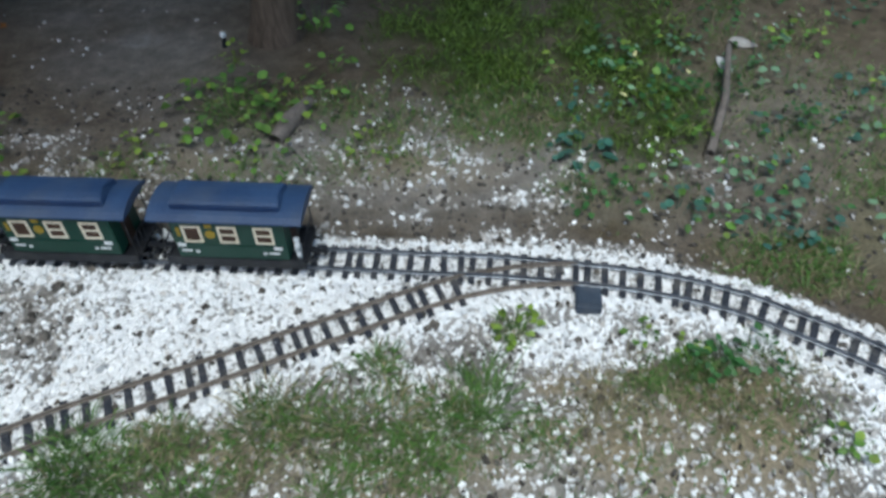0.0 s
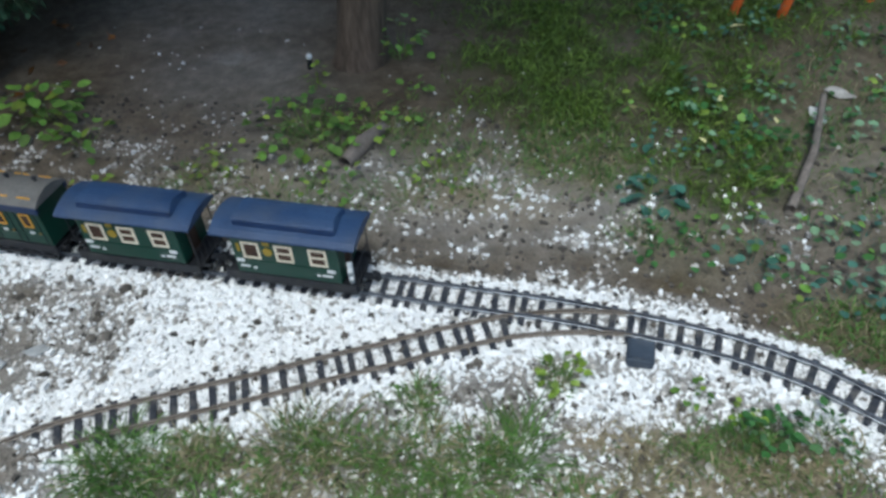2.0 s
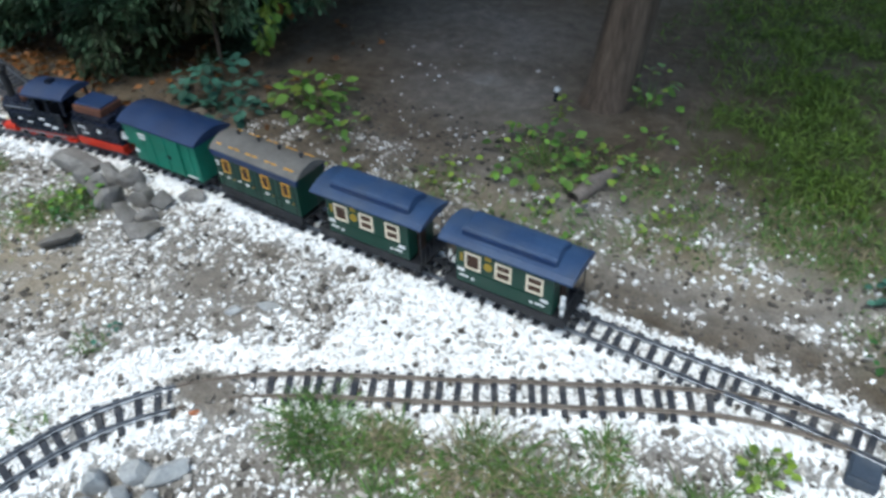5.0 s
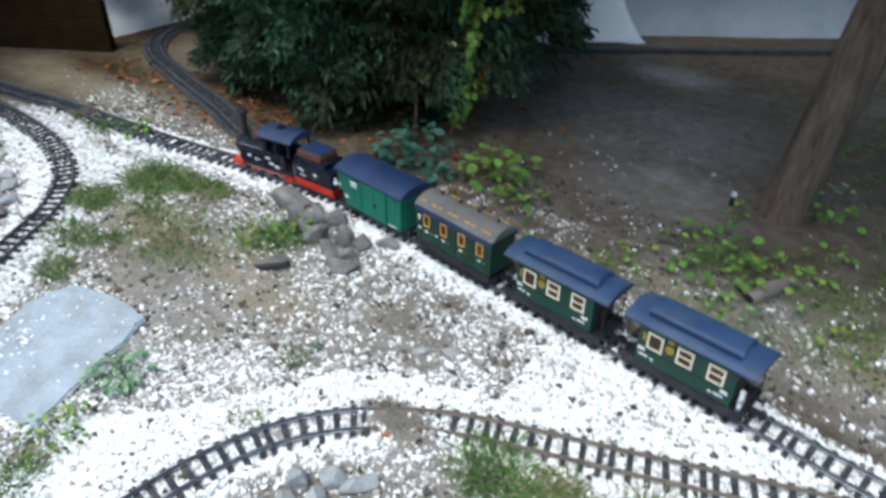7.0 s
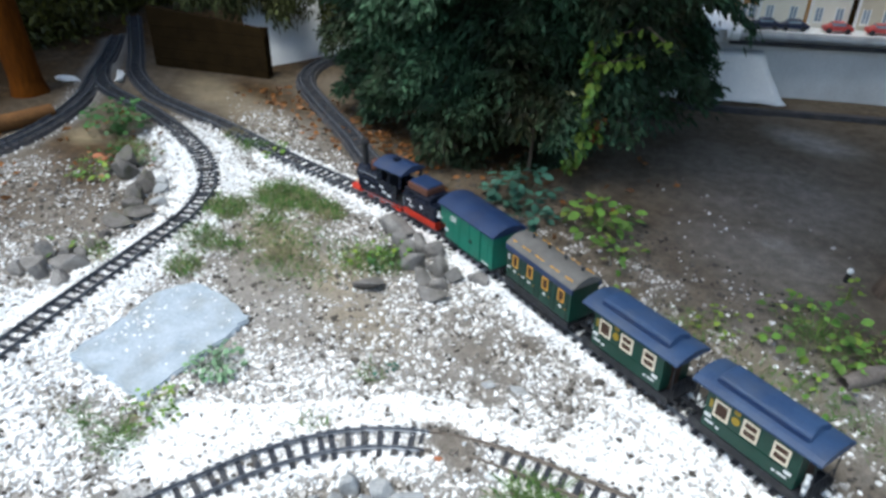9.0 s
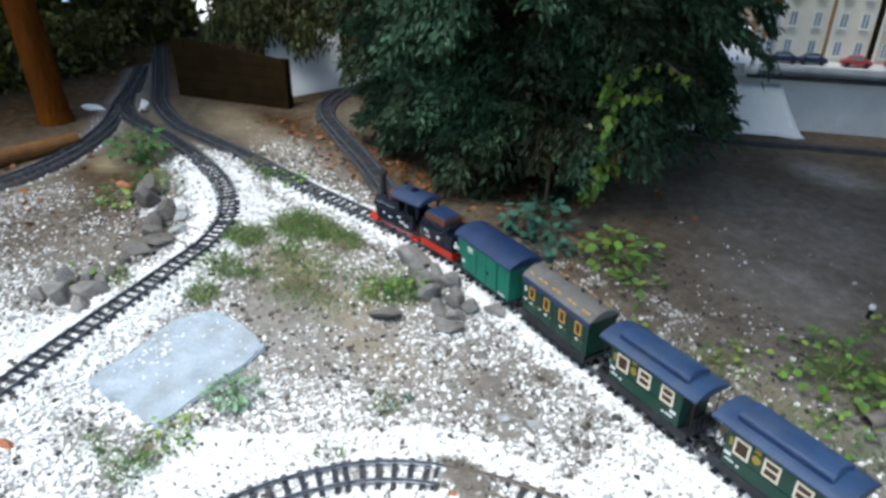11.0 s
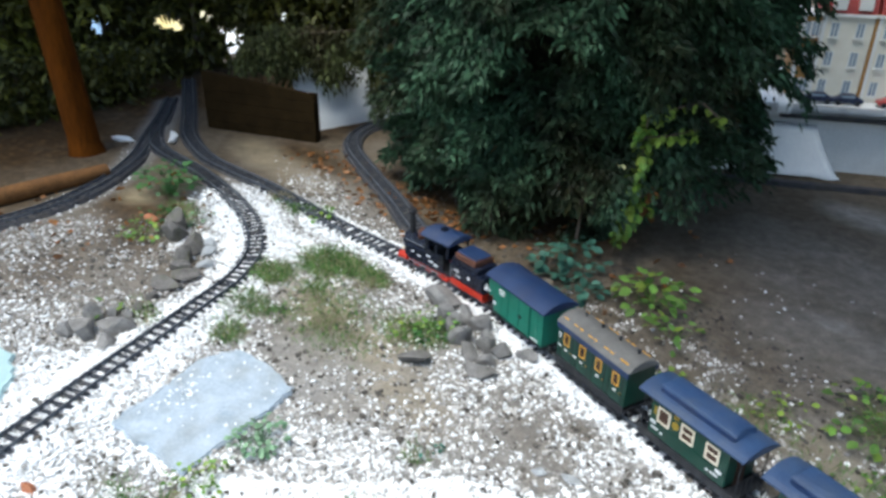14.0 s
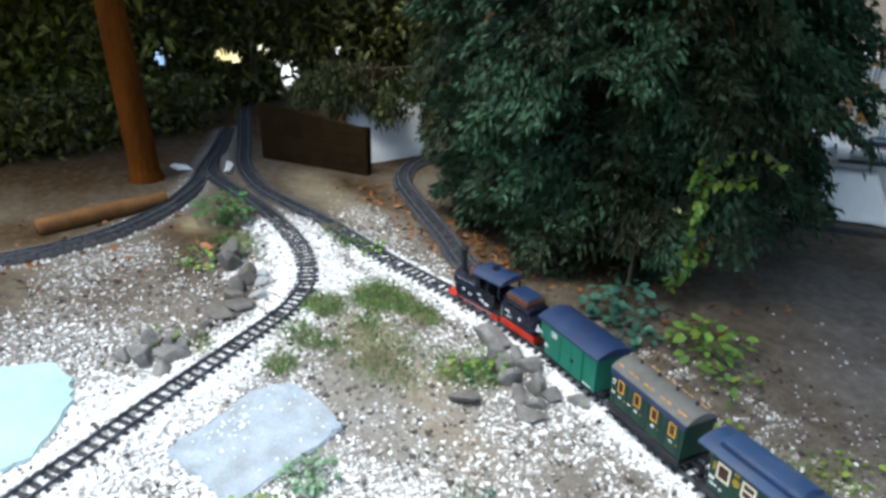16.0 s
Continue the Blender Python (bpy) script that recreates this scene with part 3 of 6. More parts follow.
def soil_material(m):
    m.use_nodes = True
    nt = m.node_tree
    link = nt.links.new
    p = nt.nodes["Principled BSDF"]
    geo = nt.nodes.new("ShaderNodeNewGeometry")

    def noise_node(s, d=8.0):
        n = nt.nodes.new("ShaderNodeTexNoise")
        n.inputs["Scale"].default_value, n.inputs["Detail"].default_value, n.inputs["Roughness"].default_value = s, d, 0.65
        link(geo.outputs["Position"], n.inputs["Vector"])
        return n.outputs[0]

    def ramp_node(v, stops):
        r = nt.nodes.new("ShaderNodeValToRGB")
        e = r.color_ramp.elements
        e[0].position, e[0].color = stops[0][0], (*stops[0][1], 1)
        e[1].position, e[1].color = stops[-1][0], (*stops[-1][1], 1)
        for pos, c in stops[1:-1]:
            e.new(pos).color = (*c, 1)
        link(v, r.inputs[0])
        return r.outputs[0]

    def mix(f, a, b):
        n = nt.nodes.new("ShaderNodeMix")
        n.data_type = "RGBA"
        link(f, n.inputs[0]), link(a, n.inputs[6]), link(b, n.inputs[7])
        return n.outputs[2]

    def attribute(name):
        n = nt.nodes.new("ShaderNodeAttribute")
        n.attribute_name = name
        return n.outputs["Fac"]

    big, mid, fine = noise_node(3.0), noise_node(24.0), noise_node(210.0)
    soil = ramp_node(mid, [(0.3, (0.042, 0.031, 0.020)), (0.5, (0.108, 0.081, 0.053)), (0.72, (0.238, 0.184, 0.124))])
    soil2 = ramp_node(fine, [(0.3, (0.042, 0.033, 0.023)), (0.7, (0.208, 0.164, 0.114))])
    half = nt.nodes.new("ShaderNodeValue")
    half.outputs[0].default_value = 0.5
    soil = mix(half.outputs[0], soil, soil2)
    pale = ramp_node(fine, [(0.3, (0.098, 0.079, 0.061)), (0.7, (0.26, 0.215, 0.168))])
    patch = ramp_node(big, [(0.45, (0, 0, 0)), (0.68, (0.9, 0.9, 0.9))])
    soil = mix(patch, soil, pale)
    moss = ramp_node(fine, [(0.3, (0.11, 0.108, 0.048)), (0.7, (0.27, 0.24, 0.13))])
    grit = ramp_node(fine, [(0.3, (0.20, 0.195, 0.19)), (0.5, (0.44, 0.432, 0.425)), (0.7, (0.74, 0.735, 0.73))])
    dusty = ramp_node(fine, [(0.3, (0.19, 0.172, 0.152)), (0.7, (0.44, 0.41, 0.375))])
    dusty = mix(half.outputs[0], dusty, ramp_node(mid, [(0.32, (0.10, 0.086, 0.072)), (0.5, (0.24, 0.215, 0.19)), (0.7, (0.46, 0.42, 0.375))]))
    soil = mix(attribute("dust"), soil, dusty)
    col = mix(attribute("grass"), soil, moss)
    lawn = ramp_node(fine, [(0.3, (0.018, 0.036, 0.005)), (0.7, (0.07, 0.098, 0.019))])
    straw = ramp_node(fine, [(0.3, (0.22, 0.17, 0.10)), (0.7, (0.46, 0.38, 0.25))])
    litter_shade = ramp_node(mid, [(0.3, (0.028, 0.015, 0.005)), (0.55, (0.068, 0.038, 0.014)), (0.75, (0.17, 0.095, 0.035))])
    col = mix(attribute("litter_shade"), col, litter_shade)
    col = mix(attribute("tan"), col, straw)
    col = mix(attribute("lawn"), col, lawn)
    col = mix(attribute("gravel"), col, grit)
    link(col, p.inputs["Base Color"])
    p.inputs["Roughness"].default_value = 0.92
    p.inputs["Specular IOR Level"].default_value = 0.25
    b = nt.nodes.new("ShaderNodeBump")
    b.inputs["Strength"].default_value, b.inputs["Distance"].default_value = 0.9, 0.006
    link(fine, b.inputs["Height"])
    b2 = nt.nodes.new("ShaderNodeBump")
    b2.inputs["Strength"].default_value, b2.inputs["Distance"].default_value = 0.28, 0.02
    link(mid, b2.inputs["Height"])
    link(b.outputs[0], b2.inputs["Normal"])
    link(b2.outputs[0], p.inputs["Normal"])


soil_material(ground.data.materials[0])


def stones(name, xy, size, mat, label, rs, lift=0.3):
    """Many small angular stones as one mesh."""
    base = np.array([(x, y, z) for z in (-1, 1) for y in (-1, 1) for x in (-1, 1)]) * 0.72
    quad = np.array([(0, 2, 3, 1), (4, 5, 7, 6), (0, 1, 5, 4), (2, 6, 7, 3), (0, 4, 6, 2), (1, 3, 7, 5)])
    n = len(xy)
    v = base[None] * (1 + 0.9 * (rs.rand(n, 8, 3) - 0.5))
    v = v * (size[:, None, None] * (0.65 + 0.7 * rs.rand(n, 1, 3)))
    v[:, :, 2] *= 0.75
    a = rs.rand(n) * 6.28
    c, s = np.cos(a)[:, None], np.sin(a)[:, None]
    t = (rs.rand(n) - 0.5)[:, None]
    x, y, z = v[..., 0], v[..., 1], v[..., 2]
    z = z + t * x
    v = np.stack([c * x - s * y, s * x + c * y, z], -1)
    v[..., 0] += xy[:, :1]
    v[..., 1] += xy[:, 1:]
    v[..., 2] += (ground_height(xy[:, 0], xy[:, 1]) + size * lift)[:, None]
    f = (quad[None] + 8 * np.arange(n)[:, None, None]).reshape(-1, 4)
    ob = raw(name, v.reshape(-1, 3).tolist(), f.tolist(), mat)
    return tagged(ob, label, "gravel", kind="stuff")


def scatter(rs, n, x0, x1, y0, y1):
    return np.stack([x0 + (x1 - x0) * rs.rand(n), y0 + (y1 - y0) * rs.rand(n)], 1)


rs = np.random.RandomState(5)
xy = np.concatenate([scatter(rs, 150000, -1.3, 0.95, 0.0, 1.3), scatter(rs, 105000, -2.75, -1.0, -0.55, 1.0), scatter(rs, 12000, -3.6, -2.5, -0.6, 1.3), scatter(rs, 40000, -1.4, 0.9, 1.2, 2.0)])
g, gr, so = fields(xy[:, 0], xy[:, 1])
tracks_near = np.minimum.reduce([distance_to(l, xy[:, 0], xy[:, 1])[0] for l in (MAIN, BRANCH, LOOP)])
ok = rs.rand(len(xy)) < g**1.25
xy, g, near = xy[ok], g[ok], tracks_near[ok]
size = (0.0025 + 0.0036 * rs.rand(len(xy)) ** 2.5) * np.where(xy[:, 1] > 1.04, 1.08, 1.0) * np.where(near < 0.03, 0.8, 1.0)
dull = rs.rand(len(xy)) < np.clip(0.8 - 0.85 * g, 0.05, 0.75)
stones("gravel", xy[~dull], size[~dull], M_GRAVEL, "bright white crushed gravel round the tracks", rs)
stones("gravel", xy[dull], size[dull], M_GRAVEL_DULL, "dusty grey-white gravel trodden into the soil", rs)
xy = scatter(rs, 9000, -2.6, 0.9, -0.4, 1.5)
stones("grit", xy, 0.003 + 0.0045 * rs.rand(len(xy)) ** 3, M_GRIT, "dark grit and crumbs of earth", rs, 0.2)


# ---- tracks ----
sleeper_bm = bmesh.new()
box(sleeper_bm, -0.0055, -0.038, -0.012, 0.0055, 0.038, 0.0)
for s in (-1, 1):
    for q in (-1, 1):
        box(sleeper_bm, -0.004, s * GAUGE / 2 + q * 0.0045 - 0.0015, 0.0, 0.004, s * GAUGE / 2 + q * 0.0045 + 0.0015, 0.003)
SLEEPER_MESH = bpy.data.meshes.new("sleeper")
sleeper_bm.to_mesh(SLEEPER_MESH)
sleeper_bm.free()
SLEEPER_MESH.materials.append(M_SLEEPER)
RAIL_PROFILE = [(-0.0028, -0.0085), (0.0028, -0.0085), (0.0028, -0.0072), (0.0008, -0.0060), (0.0008, -0.0026), (0.0016, -0.0018), (0.0016, 0.0), (-0.0016, 0.0), (-0.0016, -0.0018), (-0.0008, -0.0026), (-0.0008, -0.0060), (-0.0028, -0.0072)]


def railway_track(line, label, mat, drop=0.0, skip=None, bed=None, spacing=0.0285):
    """Two rails swept along a plan line, and the sleepers under them."""
    tr = empty("railway_track", Matrix(), label, "track", "tracks of the garden railway")
    t = np.gradient(line, axis=0)
    t /= np.linalg.norm(t, axis=1)[:, None]
    nrm = np.stack([-t[:, 1], t[:, 0]], 1)
    k = len(RAIL_PROFILE)
    top = RAIL_TOP - drop
    for s in (-1, 1):
        mid = line + s * GAUGE / 2 * nrm
        prof = np.array(RAIL_PROFILE)
        v = np.concatenate([np.concatenate([m + o * q, [top + z]]) for m, q in zip(mid, nrm) for o, z in prof]).reshape(-1, 3)
        f = [(i * k + j, i * k + (j + 1) % k, (i + 1) * k + (j + 1) % k, (i + 1) * k + j) for i in range(len(line) - 1) for j in range(k)]
        f += [tuple(range(k))[::-1], tuple((len(line) - 1) * k + j for j in range(k))]
        raw("rail", v.tolist(), f, mat, tr)
    if bed is not None:
        some = bed(line)
        b_line, b_n = line[some], nrm[some]
        prof = [(-0.056, -0.012), (-0.044, 0.0165), (0.044, 0.0165), (0.056, -0.012)]
        v = [(*(m + o * q), z - drop) for m, q in zip(b_line, b_n) for o, z in prof]
        f = [(i * 4 + j, i * 4 + (j + 1) % 4, (i + 1) * 4 + (j + 1) % 4, (i + 1) * 4 + j) for i in range(len(b_line) - 1) for j in range(4)]
        raw("roadbed", v, f + [(0, 1, 2, 3), tuple((len(b_line) - 1) * 4 + j for j in (3, 2, 1, 0))], M_ROADBED, tr, "dark tarred roadbed strip")
    every = spacing / 0.01
    for i in np.arange(1, len(line) - 1, every):
        c, a = line[int(i)], math.atan2(t[int(i), 1], t[int(i), 0])
        long = 1.0
        if skip is not None:
            d = np.hypot(*(skip - c).T).min()
            if d < 0.048:
                continue
        ob = new("sleeper", SLEEPER_MESH)
        ob.parent = tr
        ob.matrix_basis = Matrix.Translation((c[0], c[1], top - 0.0085)) @ Matrix.Rotation(a + random.uniform(-0.03, 0.03), 4, "Z")
    return tr


railway_track(MAIN, "curved main line of dark rails on black sleepers", M_RAIL_DARK, bed=lambda l: l[:, 0] < -2.05)
cut = int(len(BRANCH) * 0.52)
railway_track(BRANCH[: cut + 1], "rusty brown branch track leaving the turnout over white gravel", M_RAIL_BROWN, 0.001, MAIN)
railway_track(BRANCH[cut:], "curve of dark blackened rail joined to the brown branch", M_RAIL_DARK, 0.001)
railway_track(LOOP, "dark return loop track bending through white gravel", M_RAIL_DARK, 0.001, MAIN, bed=lambda l: l[:, 0] < -2.95)
railway_track(FAR_LEFT, "far siding of dark rails under the trees", M_RAIL_DARK, 0.002, MAIN, bed=lambda l: l[:, 0] < 9)
railway_track(BACK, "siding of dark rails curving behind the conifer", M_RAIL_DARK, 0.0015, MAIN, bed=lambda l: l[:, 0] < -1.62)

# ---- train ----
ARC = 0.01


def on_main(x_at, length, wheelbase):
    """The pose of a vehicle whose middle stands at a length along the main line; its own x points back along the train."""
    i = x_at / ARC
    p = lambda k: Vector((*[np.interp(k, np.arange(len(MAIN)), MAIN[:, c]) for c in range(2)], 0))
    a, b = p(i - wheelbase / 2 / ARC), p(i + wheelbase / 2 / ARC)
    d = a - b
    mid = (a + b) / 2
    return Matrix.Translation((mid.x, mid.y, RAIL_TOP + 0.001)) @ Matrix.Rotation(math.atan2(d.y, d.x), 4, "Z")


def wheel(parent, x, y, r=0.0155, mat=None, spokes=False):
    bm = tubed((x, y - 0.003, r), (x, y + 0.003, r), r, n=20)
    s = 1 if y > 0 else -1
    tube(bm, (x, y - s * 0.0045, r), (x, y - s * 0.003, r), r + 0.002, n=20)
    w = part("wheel", bm, mat or M_UNDER, parent)
    part("hub", tubed((x, y, r), (x, y + s * 0.006, r), 0.004, n=10), M_PIPE, w)
    return w


def couple(parent, x, s):
    bm = boxed(min(x, x + s * 0.024), -0.005, 0.012, max(x, x + s * 0.024), 0.005, 0.018, bevel=0.001)
    tube(bm, (x + s * 0.024, 0, 0.010), (x + s * 0.024, 0, 0.024), 0.006, n=10)
    part("coupling", bm, M_UNDER, parent)


def bars(parent, side, rows, mat=None):
    """Unreadable lettering as small plain bars on a side wall: x, z, width, height."""
    for x, z, w, h in rows:
        bm = boxed(x - w / 2, side - 0.0006, z - h / 2, x + w / 2, side + 0.0006, z + h / 2)
        part("lettering", bm, mat or M_WHITE, parent)


def underframe(v, half, w, base):
    part("underframe", box(boxed(-half, -w, 0.014, half, w, 0.022, bevel=0.001), -half * 0.96, -w * 0.55, 0.008, half * 0.96, w * 0.55, 0.015), M_UNDER, v)
    for sx in (-1, 1):
        couple(v, sx * half, sx)
        for sy in (-1, 1):
            wheel(v, sx * base / 2, sy * 0.0235)
            bm = boxed(sx * base / 2 - 0.012, sy * 0.034 - 0.003, 0.008, sx * base / 2 + 0.012, sy * 0.034 + 0.003, 0.022, bevel=0.001)
            part("axle_box", bm, M_UNDER, v)
            for q in (-0.028, 0.028):
                bm = tubed((sx * half, q, 0.018), (sx * (half + 0.012), q, 0.018), 0.003, n=10)
                tube(bm, (sx * (half + 0.012), q, 0.018), (sx * (half + 0.014), q, 0.018), 0.007, n=12)
                part("buffer", bm, M_UNDER, v) if sy == 1 else bm.free()


def goods_van(m):
    v = empty("goods_van", m, "light green covered goods van with a dark curved roof", "railway wagon", "train")
    h, w = 0.118, 0.050
    underframe(v, h, 0.05, 0.13)
    part("body", boxed(-h + 0.026, -w, 0.022, h, w, 0.116, bevel=0.0015), M_VAN_GREEN, v)
    # the open brake platform with its cabin at one end
    part("platform_cabin", boxed(-h, -w + 0.002, 0.058, -h + 0.027, w - 0.002, 0.116, bevel=0.001), M_VAN_GREEN, v)
    for y in (-w + 0.003, w - 0.003):
        part("platform_rail", tubed((-h + 0.002, y, 0.02), (-h + 0.002, y, 0.06), 0.0013, n=8), M_UNDER, v)
    part("platform_step", boxed(-h, -w, 0.016, -h + 0.026, w, 0.021), M_UNDER, v)
    # roof with overhang
    prof = arch(w + 0.006, 0.119, 0.137, 0.004)
    part("roof", prism(bmesh.new(), prof, -h - 0.004, h + 0.006), M_ROOF_DARK, v, "smooth dark blue-black roof")
    for sy in (-1, 1):
        y = sy * w
        for k in range(7):
            x = -h + 0.040 + k * 0.0255 + 0.012
            if -0.02 < x < 0.065:
                continue
            part("wall_panel", boxed(x - 0.0115, y - 0.0012, 0.026, x + 0.0115, y + 0.0012, 0.112, bevel=0.0006), M_VAN_GREEN, v)
        door = part("sliding_door", boxed(-0.022, y - 0.003, 0.024, 0.066, y + 0.003, 0.114, bevel=0.001), M_VAN_GREEN, v)
        for x in (-0.022, 0.022, 0.066):
            part("door_post", boxed(x - 0.002, y - 0.0045, 0.024, x + 0.002, y + 0.0045, 0.114), M_VAN_GREEN, door)
        part("door_handle", box(boxed(0.027, y - 0.006, 0.060, 0.033, y + 0.006, 0.068), 0.018, y - 0.005, 0.063, 0.030, y + 0.005, 0.065), M_UNDER, door, "dark door latch")
        part("door_rail", boxed(-0.03, y - 0.005, 0.0195, 0.11, y + 0.005, 0.0215), M_UNDER, v)
        part("corner_strip", boxed(h - 0.004, y - 0.002, 0.024, h + 0.001, y + 0.002, 0.114), M_VAN_GREEN, v)
        bars(v, y + sy * 0.0022, [(-0.052, 0.098, 0.024, 0.005), (-0.052, 0.089, 0.021, 0.005), (-0.083, 0.049, 0.013, 0.009), (-0.108, 0.075, 0.010, 0.004), (0.090, 0.030, 0.030, 0.003)])
    return v


def compartment_coach(m):
    v = empty("passenger_coach", m, "dark green four-window coach with grey roof and yellow frames", "railway coach", "train")
    h, w = 0.118, 0.0415
    underframe(v, h, 0.039, 0.13)
    part("body", boxed(-h, -w, 0.032, h, w, 0.119, bevel=0.0015), M_GREEN, v)
    prof = arch(w + 0.002, 0.124, 0.142, 0.002)
    roof = part("roof", prism(bmesh.new(), prof, -h - 0.005, h + 0.005), M_ROOF_GREY, v, "warm grey arched roof with small vents")
    for k in range(4):
        x = -0.083 + k * 0.0585
        bm = tubed((x, 0.010, 0.137), (x, 0.010, 0.147), 0.0028, n=10)
        tube(bm, (x, 0.010, 0.147), (x, 0.010, 0.150), 0.0048, 0.0035, n=10)
        part("vent", bm, M_UNDER, roof)
    for x in (-0.103, -0.068, -0.050, -0.018, 0.000, 0.036, 0.054, 0.088, 0.1):
        for sy in (-1, 1):
            bm = boxed(x - 0.0065, sy * 0.031 - 0.0012, 0.1315, x + 0.0065, sy * 0.031 + 0.0012, 0.1350)
            part("lettering", bm, M_FRAME_YEL, roof)
    for sy in (-1, 1):
        y = sy * w
        part("cove", boxed(-h - 0.003, y - 0.0035, 0.108, h + 0.003, y + 0.0035, 0.1225, bevel=0.0015), M_ROOF_DARK, v, "dark blue strip below the roof")
        part("side_sill", boxed(-h, y - 0.002, 0.012, h, y + 0.002, 0.0318), M_UNDER, v)
        part("waist_strip", boxed(-h, y - 0.0012, 0.057, h, y + 0.0012, 0.059), M_GREEN, v)
        part("footboard", boxed(-h + 0.006, y - 0.006 * (sy < 0) - 0.001, 0.004, h - 0.006, y + 0.006 * (sy > 0) + 0.001, 0.007), M_UNDER, v)
        for k in range(4):
            x = -0.083 + k * 0.0565
            win = part("window", boxed(x - 0.0075, y - 0.0008, 0.076, x + 0.0075, y + 0.0008, 0.102), M_INSIDE, v, "dark pane with brown blinds")
            bm = bmesh.new()
            for a, b, c, d in ((-0.0100, 0.0735, -0.0075, 0.1045), (0.0075, 0.0735, 0.0100, 0.1045), (-0.0075, 0.102, 0.0075, 0.1045), (-0.0075, 0.0735, 0.0075, 0.076)):
                box(bm, x + a, y - 0.0022, b, x + c, y + 0.0022, d)
            part("window_frame", bm, M_FRAME_YEL, win, "yellow window frame")
            for q in (-0.021, 0.021):
                part("door_seam", boxed(x + q - 0.0006, y - 0.0012, 0.033, x + q + 0.0006, y + 0.0012, 0.108), M_UNDER, v)
            part("door_handle", boxed(x + 0.014, y - 0.003, 0.060, x + 0.019, y + 0.003, 0.062), M_BRASS, v)
        bars(v, y + sy * 0.0018, [(-0.083, 0.061, 0.009, 0.005), (-0.0265, 0.061, 0.009, 0.005), (0.030, 0.061, 0.009, 0.005), (0.0865, 0.061, 0.009, 0.005), (-0.106, 0.064, 0.012, 0.004), (-0.050, 0.063, 0.011, 0.003), (-0.107, 0.096, 0.009, 0.004), (-0.107, 0.088, 0.007, 0.004)])
    return v


